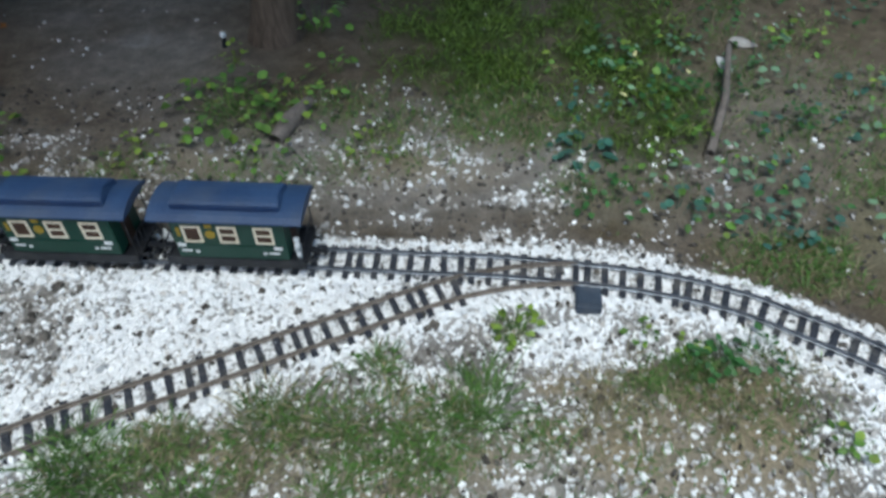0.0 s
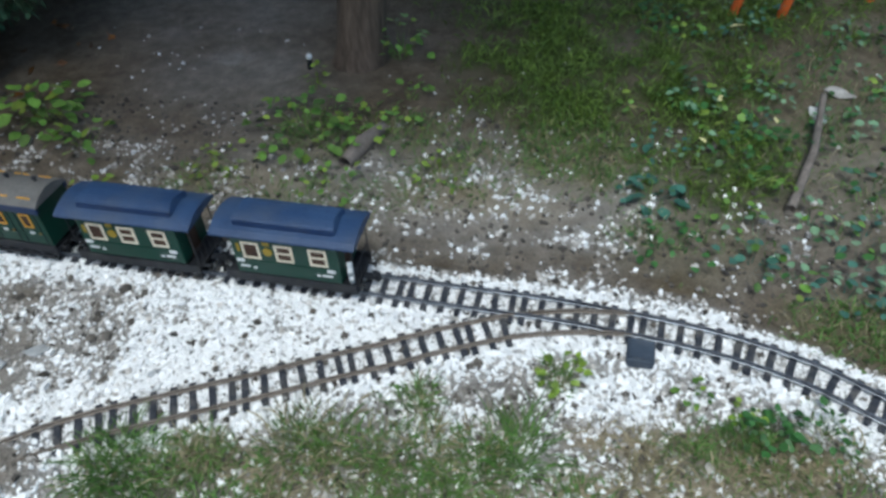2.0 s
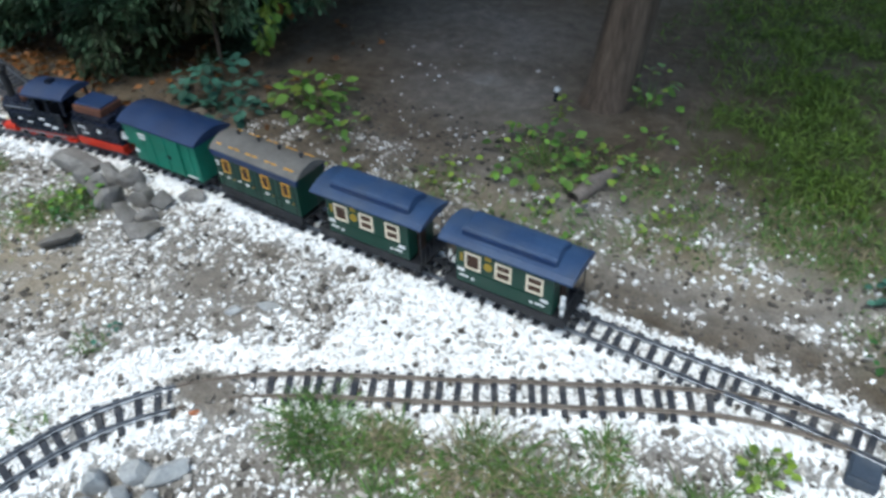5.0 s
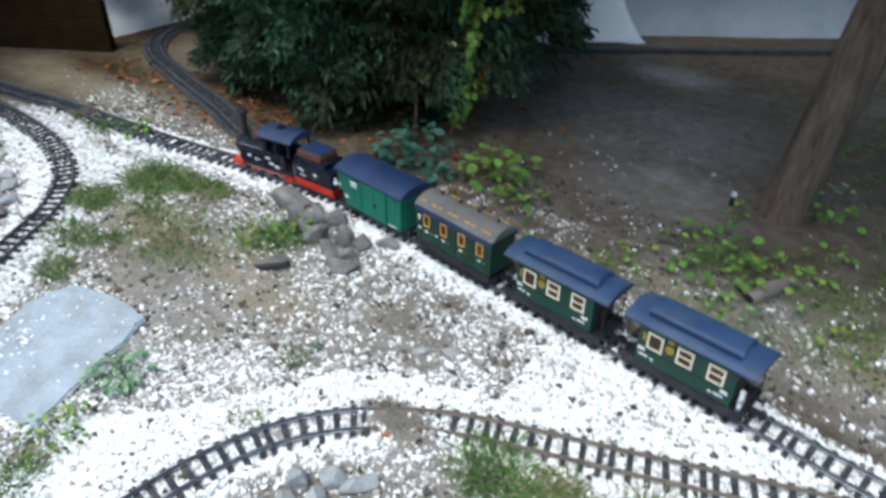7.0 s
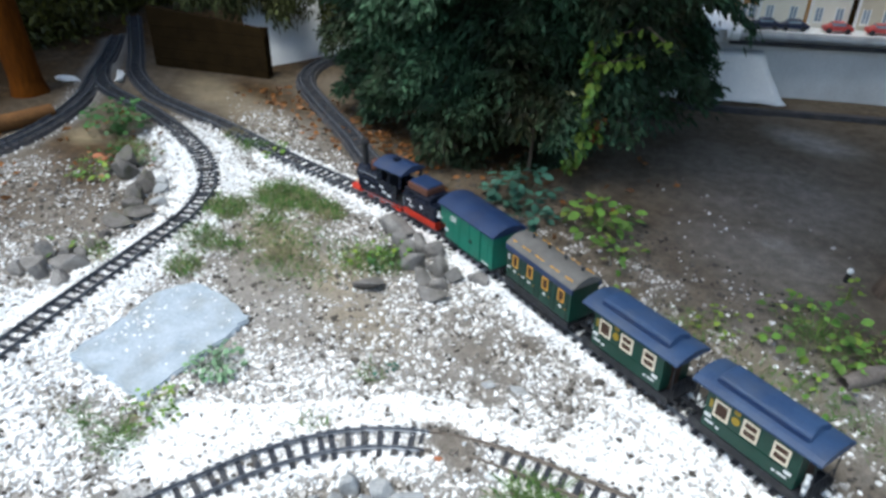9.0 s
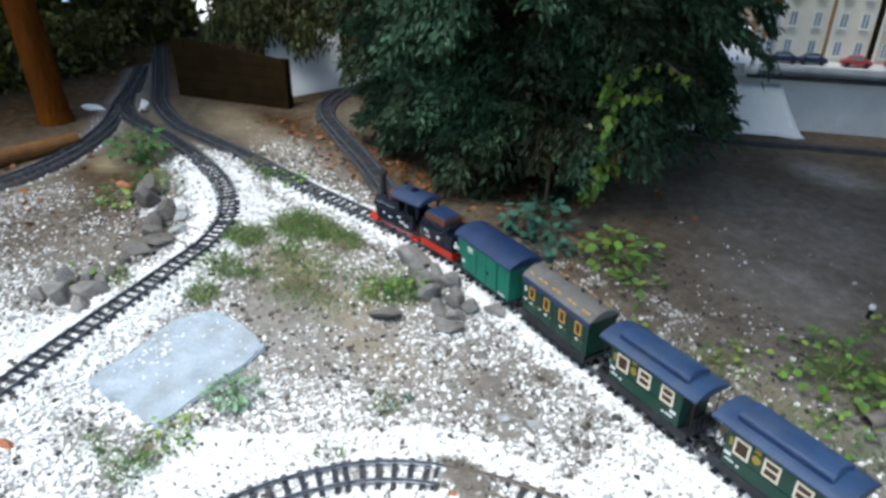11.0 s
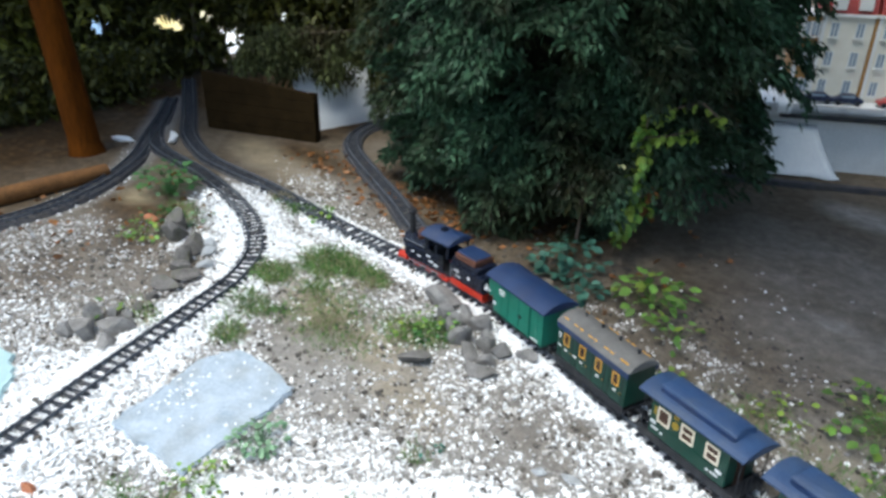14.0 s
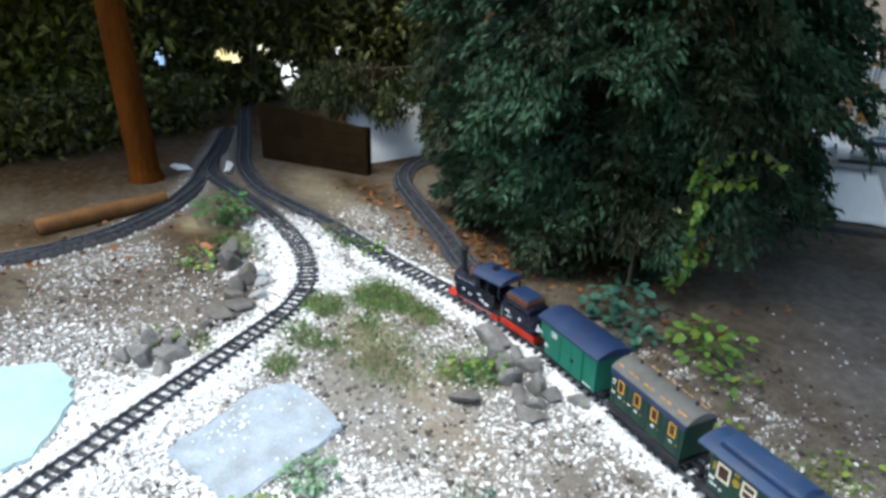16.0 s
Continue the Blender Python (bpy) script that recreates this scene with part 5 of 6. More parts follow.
# ---- plants ----
def leaves(name, pos, out, length, width, mat, rs, parent=None, label="", droop=0.3, fold=0.25, small=False):
    """Many folded leaves that point along out, each of four triangles, or two where they are small."""
    n = len(pos)
    out = out / np.linalg.norm(out, axis=1)[:, None]
    side = np.cross(out, rs.randn(n, 3))
    side /= np.linalg.norm(side, axis=1)[:, None]
    up = np.cross(side, out)
    L, W = length[:, None], width[:, None]
    down = np.array([0, 0, -1.0]) * droop
    a = pos
    b = pos + out * L * 0.45 + side * W + up * W * fold
    c = pos + out * L * 0.45 - side * W + up * W * fold
    m = pos + out * L * 0.5
    d = pos + out * L + down * L
    if small:
        k = 4 * np.arange(n)[:, None]
        return raw(name, np.stack([a, b, c, d], 1).reshape(-1, 3).tolist(), np.concatenate([k + [0, 1, 3], k + [0, 3, 2]]).tolist(), mat, parent, label)
    v = np.stack([a, b, m, c, d], 1).reshape(-1, 3)
    k = 5 * np.arange(n)[:, None]
    f = np.concatenate([k + [0, 1, 2], k + [0, 2, 3], k + [1, 4, 2], k + [2, 4, 3]])
    return raw(name, v.tolist(), f.tolist(), mat, parent, label)


def leafy_plant(x, y, n, spread, height, size, mat, seed, label, name="broadleaf_weed"):
    rs = np.random.RandomState(seed)
    n, size = int(n * 1.6), size * 0.74
    z = float(ground_height(np.array([x]), np.array([y]))[0])
    th = empty(name, pose(x, y, z), label, "plant")
    a, r = rs.rand(n) * 6.283, spread * np.sqrt(rs.rand(n))
    tip = np.stack([r * np.cos(a), r * np.sin(a), height * (0.25 + 0.75 * rs.rand(n)) * (1 - 0.4 * (r / spread) ** 2)], 1)
    # each leaf a rounded blade with a fold along the middle
    for k in range(n):
        s = size * rs.uniform(0.6, 1.15)
        ring = [(0, 0, 0), (0.30, 0.34, 0.05), (0.62, 0.40, 0.07), (0.9, 0.22, 0.02), (1.08, 0, -0.06), (0.9, -0.22, 0.02), (0.62, -0.40, 0.07), (0.30, -0.34, 0.05), (0.55, 0, -0.02)]
        yaw = math.atan2(tip[k, 1], tip[k, 0]) + rs.uniform(-0.7, 0.7)
        m = Matrix.Translation(Vector(tip[k])) @ Matrix.Rotation(yaw, 4, "Z") @ Matrix.Rotation(rs.uniform(-0.35, 0.5), 4, "Y") @ Matrix.Rotation(rs.uniform(-0.5, 0.5), 4, "X")
        v = [tuple(m @ Vector((p[0] * s, p[1] * s, p[2] * s))) for p in ring]
        # its stalk, down to the root
        q = Vector((tip[k, 0] * 0.25, tip[k, 1] * 0.25, -0.004))
        side = Vector((-math.sin(yaw), math.cos(yaw), 0)) * 0.0012
        v += [tuple(q + side), tuple(q - side)]
        raw("leaf", v, [(i, (i + 1) % 8, 8) for i in range(8)] + [(0, 9, 10)], M_LEAF_YEL if mat is M_LEAF and rs.rand() < 0.28 else mat, th, smooth=True)
    return th


leafy_plant(-0.54, 1.39, 46, 0.14, 0.07, 0.034, M_LEAF, 1, "low bright green broadleaf weed on bare soil")
leafy_plant(-0.37, 1.40, 26, 0.10, 0.05, 0.030, M_LEAF, 2, "small green broadleaf weed on bare soil")
leafy_plant(-0.40, 1.78, 24, 0.08, 0.11, 0.036, M_LEAF, 3, "green seedling growing at the foot of the tree")
leafy_plant(-1.20, 1.36, 44, 0.10, 0.09, 0.044, M_LEAF, 4, "green broadleaf plant beside the bare path")
leafy_plant(-1.05, 1.27, 12, 0.08, 0.05, 0.04, M_LEAF, 5, "green broadleaf plant with few leaves beside the path")
leafy_plant(-1.50, 1.31, 46, 0.11, 0.11, 0.045, M_LEAF_TEAL, 6, "blue-green leafy plant under the conifer")
leafy_plant(-1.37, 1.22, 22, 0.08, 0.045, 0.05, M_LEAF_TEAL, 7, "flat blue-grey leaved plant at the edge of the conifer")
leafy_plant(-0.92, 1.08, 16, 0.07, 0.045, 0.03, M_LEAF_YEL, 8, "yellow-green weed beside the main line")
leafy_plant(0.085, 0.765, 14, 0.035, 0.05, 0.022, M_LEAF_YEL, 9, "yellow-green weed tuft in white gravel")
leafy_plant(0.36, 0.74, 8, 0.022, 0.03, 0.016, M_LEAF_YEL, 32, "tiny yellow-green weed in white gravel")
leafy_plant(0.285, 0.765, 8, 0.025, 0.03, 0.018, M_LEAF, 10, "tiny green weed in white gravel")
leafy_plant(-1.40, 0.735, 24, 0.06, 0.03, 0.022, M_LEAF_DEEP, 21, "dark green creeping weed among the rocks")
leafy_plant(-1.45, 0.70, 16, 0.05, 0.03, 0.02, M_LEAF, 22, "low green weed beside the rock heap")
leafy_plant(-0.20, 1.27, 16, 0.07, 0.03, 0.022, M_LEAF_YEL, 23, "yellow-green weed on gritty soil")
leafy_plant(-0.70, 1.24, 14, 0.06, 0.03, 0.022, M_LEAF_YEL, 24, "yellow-green weed on gritty soil")
leafy_plant(-0.42, 1.20, 16, 0.07, 0.03, 0.024, M_LEAF, 25, "green weed beside a piece of bark")
leafy_plant(-0.58, 1.60, 10, 0.04, 0.06, 0.022, M_LEAF_YEL, 26, "small weed beside the marker peg")
leafy_plant(-0.62, 1.50, 8, 0.04, 0.04, 0.02, M_LEAF, 27, "small green weed on the bare path")
leafy_plant(-1.42, 0.77, 26, 0.06, 0.06, 0.024, M_LEAF, 11, "green weed growing among the rocks")
leafy_plant(-1.225, 0.205, 60, 0.06, 0.05, 0.020, M_LEAF_MINT, 12, "pale green weed at the edge of the stone slab")
leafy_plant(-1.17, 0.06, 40, 0.06, 0.05, 0.016, M_LEAF, 13, "olive green weed in the gravel")
leafy_plant(-2.46, 0.215, 26, 0.08, 0.05, 0.028, M_LEAF, 28, "low green weed on brown soil inside the loop")
leafy_plant(-2.46, 0.41, 14, 0.05, 0.04, 0.022, M_LEAF_MINT, 29, "pale green weed at the edge of the white gravel")
leafy_plant(-2.58, 0.27, 20, 0.08, 0.04, 0.026, M_LEAF_DEEP, 31, "dark green weed on brown soil inside the loop")
leafy_plant(-2.80, 0.385, 90, 0.11, 0.14, 0.034, M_LEAF_DEEP, 14, "bright green fern-like plant in the fork of the tracks")
leafy_plant(-2.25, 0.785, 14, 0.05, 0.05, 0.03, M_LEAF, 15, "small green plant on the track verge")
leafy_plant(-0.33, 1.56, 10, 0.07, 0.05, 0.03, M_LEAF, 16, "small green weed on the bare path")
leafy_plant(0.25, 1.24, 8, 0.05, 0.03, 0.05, M_LEAF_TEAL, 17, "dark green flat-leaved weed behind the track")
rs = np.random.RandomState(40)
for k in range(96):
    x, y = rs.uniform(0.24, 1.3), rs.uniform(1.0, 2.2)
    leafy_plant(x, y, rs.randint(5, 11), 0.06, 0.05, 0.026, (M_LEAF_DEEP, M_LEAF_TEAL, M_LEAF, M_LEAF_DEEP, M_LEAF_MINT)[k % 5], 200 + k, "low green ground-cover plant on the lawn edge", "ground_cover_plant")
leafy_plant(-1.95, 0.02, 10, 0.06, 0.03, 0.03, M_LEAF, 18, "green weed behind the loop rocks")
leafy_plant(-1.02, 0.50, 8, 0.03, 0.03, 0.016, M_LEAF_TEAL, 19, "tiny weed in white gravel")


def grass(n, mat, seed, label, dry=False):
    rs = np.random.RandomState(seed)
    xy = np.concatenate([scatter(rs, n, -2.0, 0.7, 0.2, 1.0), scatter(rs, n, -0.8, 1.3, 1.1, 3.0), scatter(rs, n // 3, -3.0, -1.5, -0.3, 1.0)])
    _, gr, _ = fields(xy[:, 0], xy[:, 1])
    xy = xy[rs.rand(len(xy)) < gr**1.3 * (0.75 if dry else 1.0)]
    k = len(xy)
    pos = np.column_stack([xy, ground_height(xy[:, 0], xy[:, 1]) - 0.002])
    out = np.column_stack([rs.randn(k, 2) * 0.55, np.ones(k)])
    ob = leaves("grass", pos, out, 0.014 + 0.030 * rs.rand(k), 0.0008 + 0.0009 * rs.rand(k), mat, rs, droop=0.25)
    return tagged(ob, label, "grass", kind="stuff")


grass(170000, M_GRASS, 3, "short uneven green grass in patches")
grass(80000, M_GRASS_DRY, 4, "dry straw-coloured grass in patches", True)

rs = np.random.RandomState(14)
xy = scatter(rs, 60000, -0.5, 1.3, 1.2, 3.4)
xy = xy[rs.rand(len(xy)) < np.clip(blobs(xy[:, 0], xy[:, 1], LAWN_SPOTS) * np.clip(2.9 * ripple(xy[:, 0], xy[:, 1], 0.10, 3) - 0.75, 0.05, 1.2), 0, 1)]
k = len(xy)
tagged(leaves("lawn", np.column_stack([xy, ground_height(xy[:, 0], xy[:, 1]) - 0.002]), np.column_stack([rs.randn(k, 2) * 0.6, np.ones(k)]), 0.025 + 0.04 * rs.rand(k), 0.0011 + 0.0011 * rs.rand(k), M_LAWN, rs, droop=0.3), "deep green uneven lawn behind the railway", "grass", kind="stuff")

# taller tufts, one clump each
def grass_tuft(x, y, n, spread, tall, mat, seed, label):
    rs = np.random.RandomState(seed)
    z = float(ground_height(np.array([x]), np.array([y]))[0])
    th = empty("grass_tuft", pose(x, y, z - 0.003), label, "grass tuft", "grass tufts")
    xy = rs.randn(n, 2) * spread * 0.45
    out = np.column_stack([xy / spread * 1.1 + rs.randn(n, 2) * 0.35, np.ones(n)])
    ob = leaves("grass_clump", np.column_stack([xy, np.zeros(n)]), out, tall * (0.4 + 0.6 * rs.rand(n)), 0.0008 + 0.0008 * rs.rand(n), mat, rs, th, droop=0.35)
    tagged(ob, kind="stuff")


rs = np.random.RandomState(19)
for k, (x, y) in enumerate([(-0.52, 0.47), (-0.47, 0.50), (-0.24, 0.55), (-0.16, 0.52), (-0.06, 0.54), (-0.10, 0.47), (0.02, 0.60), (-0.20, 0.47), (-0.30, 0.50), (0.34, 0.70), (0.28, 0.66), (0.40, 0.68), (-0.14, 0.70), (-0.11, 0.64), (-0.42, 0.56), (-0.38, 0.47), (0.12, 0.56), (0.2, 0.6),
                           (-2.00, 0.70), (-1.90, 0.66), (-1.72, 0.72), (-1.80, 0.56), (-1.72, 0.43), (-1.60, 0.50), (-1.12, -0.02), (-1.22, -0.08), (-2.52, 0.74), (-2.35, 0.76)]):
    grass_tuft(x + rs.uniform(-0.01, 0.01), y + rs.uniform(-0.01, 0.01), 150, 0.040, rs.uniform(0.035, 0.06), (M_GRASS, M_GRASS, M_GRASS_DRY)[k % 3], 300 + k, "uneven tuft of green grass in gravelly soil" if k % 3 < 2 else "dry straw-coloured grass tuft in gravelly soil")

# long-bladed clumps in front of the branch line
for k in range(40):
    cx, cy, sx, sy = ((-0.50, 0.522, 0.05, 0.022), (-0.24, 0.592, 0.05, 0.02), (-0.13, 0.58, 0.06, 0.03), (-0.01, 0.63, 0.035, 0.03))[k % 4]
    dry = k % 7 in (2, 5)
    grass_tuft(cx + sx * rs.uniform(-1.5, 1.5), cy + sy * rs.uniform(-1.5, 1.5), 64, 0.050, rs.uniform(0.055, 0.095), M_GRASS_DRY if dry else M_GRASS, 400 + k, "dry straw-coloured grass clump beside the branch line" if dry else "long-bladed green grass clump beside the branch line")
for k, (x, y) in enumerate([(0.38, 0.715), (0.468, 0.725), (0.139, 0.675), (0.205, 0.668), (0.254, 0.705), (0.433, 0.681), (0.348, 0.65), (0.228, 0.62), (0.516, 0.693), (0.456, 0.655), (0.30, 0.62), (0.40, 0.63), (0.34, 0.59)]):
    grass_tuft(x, y, 60, 0.04, rs.uniform(0.04, 0.06), M_GRASS if k < 2 else M_GRASS_DRY, 450 + k, "uneven tuft of green grass in gravelly soil" if k < 2 else "dry straw-coloured grass tuft in gravelly soil")
leafy_plant(0.385, 0.708, 20, 0.04, 0.04, 0.021, M_LEAF_DEEP, 33, "dark green broadleaf weed in gravelly soil")
leafy_plant(0.468, 0.72, 16, 0.04, 0.04, 0.020, M_LEAF_DEEP, 34, "dark green broadleaf weed in gravelly soil")
leafy_plant(0.545, 0.569, 9, 0.03, 0.035, 0.021, M_LEAF, 35, "small green broadleaf weed in dry grass")

# fallen leaves and crumbs
rs = np.random.RandomState(9)
xy = np.concatenate([scatter(rs, 260, -3.0, -1.6, 0.95, 1.25), scatter(rs, 160, -2.7, -1.9, 1.08, 1.24), scatter(rs, 40, -1.8, -1.2, 1.2, 1.9), scatter(rs, 120, -3.2, -2.4, -0.5, 0.5)])
pos = np.column_stack([xy, ground_height(xy[:, 0], xy[:, 1]) + 0.006])
tagged(leaves("fallen_leaves", pos, np.column_stack([rs.randn(len(xy), 2), 0.15 * rs.randn(len(xy))]), 0.02 + 0.02 * rs.rand(len(xy)), 0.006 + 0.006 * rs.rand(len(xy)), M_DEAD, rs, droop=0.0), "rusty brown fallen leaves on the ground", "dead leaves", kind="stuff")


# ---- trees, bush and hedge ----
def trunk_mesh(points, radii, seed, n=18):
    r = random.Random(seed)
    v, f = [], []
    phase = r.uniform(0, 50)
    pts = [Vector(p) for p in points]
    fine = []
    for i in range(len(pts) - 1):
        for u in range(10):
            fine.append((pts[i].lerp(pts[i + 1], u / 10), radii[i] + (radii[i + 1] - radii[i]) * u / 10))
    fine.append((pts[-1], radii[-1]))
    for p, q in fine:
        for k in range(n):
            a = 6.2832 * k / n
            d = Vector((math.cos(a), math.sin(a), 0))
            w = 1 + 0.10 * noise.noise(Vector((d.x * 1.5 + phase, d.y * 1.5, p.z * 1.2))) + 0.05 * noise.noise(Vector((d.x * 6 + phase, d.y * 6, p.z * 4)))
            v.append(tuple(p + d * q * w))
    for i in range(len(fine) - 1):
        for k in range(n):
            f.append((i * n + k, i * n + (k + 1) % n, (i + 1) * n + (k + 1) % n, (i + 1) * n + k))
    return v, f


def crown(parent, centre, radius, n, mat, seed, size=0.09):
    rs = np.random.RandomState(seed)
    c = rs.randn(24, 3)
    c = c / np.linalg.norm(c, axis=1)[:, None] * rs.rand(24, 1) ** 0.4 * np.array(radius)
    pick = rs.randint(0, 24, n)
    p = c[pick] + rs.randn(n, 3) * np.array(radius) * 0.22 + np.array(centre)
    out = rs.randn(n, 3) + [0, 0, 0.2]
    leaves("crown", p, out, size * (0.6 + 0.8 * rs.rand(n)), size * 0.28 * (0.6 + 0.8 * rs.rand(n)), mat, rs, parent)


def tree(name, x, y, r, lean, height, mat, label, leafmat, seed, spread=1.5, side=(0, 0)):
    th = empty(name, pose(x, y, -0.02), label, "tree")
    pts = [(0, 0, 0), (lean[0] * 0.25, lean[1] * 0.25, height * 0.25), (lean[0] * 0.6, lean[1] * 0.6, height * 0.6), (lean[0], lean[1], height)]
    v, f = trunk_mesh([(0, 0, -0.1)] + pts[0:1] + [(lean[0] * 0.03, lean[1] * 0.03, 0.08)] + pts[1:], [r * 1.45, r * 1.3, r * 1.03, r * 0.95, r * 0.8, r * 0.45], seed)
    raw("trunk", v, f, mat, th, smooth=True)
    rr = random.Random(seed)
    for k in range(5):
        z0 = height * (0.72 + 0.06 * k)
        q = z0 / height
        a = rr.uniform(0, 6.28)
        e = (lean[0] * q + 0.9 * math.cos(a), lean[1] * q + 0.9 * math.sin(a), z0 + 0.6)
        v, f = trunk_mesh([(lean[0] * q, lean[1] * q, z0), e], [r * 0.4, r * 0.1], seed + k, 10)
        raw("limb", v, f, mat, th, smooth=True)
    # the unseen crown is spread and shifted to set where shade falls
    crown(th, (lean[0] + side[0], lean[1] + side[1], height * 0.86), (spread, spread, 0.55), 7000, leafmat, seed, 0.15)
    return th


tree("tree", -0.51, 1.75, 0.062, (0.35, 0.25, 0), 3.0, M_BARK, "grey-brown tree trunk leaning over the bare path", M_HEDGE, 3, 1.2, (-0.35, -0.25))
tree("tree", 0.30, 3.05, 0.09, (0.1, 0.1, 0), 3.0, M_BARK, "grey-brown tree trunk on the lawn", M_HEDGE, 4)
tree("tree", -3.52, 0.185, 0.064, (-0.2, -0.14, 0), 3.0, M_BARK_RED, "red-brown tree trunk beside the far siding", M_HEDGE, 5, 1.1, (-0.6, -0.7))

log = empty("log", pose(-3.06, -0.03, 0.028), "weathered orange-brown log lying beside the siding", "log")
v, f = trunk_mesh([(0, 0, -0.26), (0.0, 0.0, 0.0), (0.005, 0, 0.25)], [0.034, 0.033, 0.029], 8)
lg = raw("stem", v, f + [tuple(range(18))[::-1]], M_LOG, log, smooth=True)
lg.matrix_basis = Matrix.Rotation(radians(17), 4, "Z") @ Matrix.Rotation(radians(-90), 4, "X")

branch_piece = raw("bark_piece", *trunk_mesh([(0, 0, -0.08), (0, 0.004, 0.0), (0.003, 0, 0.085)], [0.016, 0.021, 0.013], 9, 12), M_STICK, smooth=True)
branch_piece.matrix_basis = Matrix.Translation((-0.388, 1.345, 0.014)) @ Matrix.Rotation(radians(73), 4, "Z") @ Matrix.Rotation(radians(90), 4, "Y")
tagged(branch_piece, "short grey piece of bark lying on soil", "bark")


def conifer(x, y, rx, ry, height, n, seed, lift=0.0, open_side=0.0, mat=M_CONIFER, label="dense dark blue-green conifer bush reaching the ground"):
    rs = np.random.RandomState(seed)
    th = empty("conifer_bush", pose(x, y, 0), label, "bush")
    for k in range(5):
        a = k * 1.25
        v, f = trunk_mesh([(0.05 * math.cos(a), 0.05 * math.sin(a), -0.05), (rx * 0.3 * math.cos(a), ry * 0.3 * math.sin(a), height * 0.5), (rx * 0.45 * math.cos(a), ry * 0.45 * math.sin(a), height * 0.9)], [0.04, 0.028, 0.008], seed + k, 10)
        raw("stem", v, f, M_BARK, th, smooth=True)
    # boughs set round a lumpy shell, each a drooping fan of small sprays
    nb = max(150, n // 420)
    a = rs.rand(nb) * 6.283
    h = rs.rand(nb) ** 0.85
    prof = np.where(h < 0.25, (0.72 if lift else 1.05) + (1.1 if lift else 0.1) * h, 1.0) * np.sqrt(np.clip(1 - np.clip((h - 0.5) / 0.6, 0, 1) ** 2, 0.02, 1))
    if open_side:
        prof = prof * (1 + 0.14 * np.clip((h * height - 0.35) / 0.4, 0, 1))
    lump = 0.76 + 0.28 * ripple(a * 1.3 + 20, h * height * 2.2, 0.6, seed) + 0.14 * rs.rand(nb)
    root = np.stack([rx * prof * lump * 0.72 * np.cos(a), ry * prof * lump * 0.72 * np.sin(a), 0.02 + lift + h * (height - lift)], 1)
    way = np.stack([np.cos(a) + 0.5 * rs.randn(nb), np.sin(a) + 0.5 * rs.randn(nb), 0.15 + 0.35 * rs.randn(nb)], 1)
    way /= np.linalg.norm(way, axis=1)[:, None]
    reach = (0.16 + 0.16 * rs.rand(nb)) * (rx + ry) / 1.5
    k = n // nb
    i = np.repeat(np.arange(nb), k)
    u = rs.rand(len(i)) ** 0.8
    flat = np.cross(way, [0, 0, 1.0])
    flat /= np.linalg.norm(flat, axis=1)[:, None]
    wide = 0.10 * (1 - 0.75 * u) * rs.randn(len(i)) * 0.8
    p = root[i] + way[i] * (u * reach[i])[:, None] + flat[i] * wide[:, None] + rs.randn(len(i), 3) * 0.012
    p[:, 2] -= 0.14 * u**2 * reach[i] / 0.3
    p[:, 2] = np.maximum(p[:, 2], 0.012 + lift * 0.6)
    if open_side:
        # the boughs on the path side end above the ground
        keep = p[:, 2] > open_side * np.clip((p[:, 0] * 0.9 + p[:, 1] * 0.3 - 0.25 * rx) / (0.35 * rx), 0, 1) * (0.7 + 0.6 * rs.rand(len(p)))
        p, i, u, wide = p[keep], i[keep], u[keep], wide[keep]
    out = way[i] + flat[i] * np.sign(wide)[:, None] * 0.7 + 0.38 * rs.randn(len(i), 3) - [0, 0, 0.45]
    cc = p
    # near-black closed core puts the deep inner shade of the bush into colour
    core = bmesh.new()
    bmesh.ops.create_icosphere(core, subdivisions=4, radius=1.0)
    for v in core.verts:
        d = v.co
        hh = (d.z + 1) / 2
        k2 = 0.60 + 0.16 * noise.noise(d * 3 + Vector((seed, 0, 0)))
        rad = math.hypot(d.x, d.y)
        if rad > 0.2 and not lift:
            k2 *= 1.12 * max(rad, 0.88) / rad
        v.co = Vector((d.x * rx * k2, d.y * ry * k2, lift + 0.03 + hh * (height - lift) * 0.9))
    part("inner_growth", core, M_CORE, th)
    leaves("foliage", p, out, 0.014 + 0.022 * rs.rand(len(cc)), 0.0036 + 0.0046 * rs.rand(len(cc)), mat, rs, th, droop=0.3, small=True)
    # a few dead sprays caught in the boughs
    pick = rs.randint(0, len(p), 26)
    dead = leaves("dead_sprays", p[pick] + way[i[pick]] * 0.02, out[pick], 0.03 + 0.03 * rs.rand(26), 0.006 + 0.006 * rs.rand(26), M_DEAD, rs, th, "rusty dead sprays", droop=0.6)
    tagged(dead, "rusty dead sprays", kind="stuff")
    return th


conifer(-2.17, 1.855, 0.765, 0.70, 1.8, 270000, 11, open_side=0.15)
conifer(-2.92, 1.93, 0.66, 0.58, 1.9, 140000, 12, 0.22, 0.0, M_CONIFER_OLIVE, "olive-brown conifer whose branches hang over the board")

# separate low bush added to stand for the large conifer's skirt
conifer(-1.98, 1.60, 0.38, 0.28, 0.55, 40000, 13, label="low skirt branches of the large conifer, added as a separate bush")

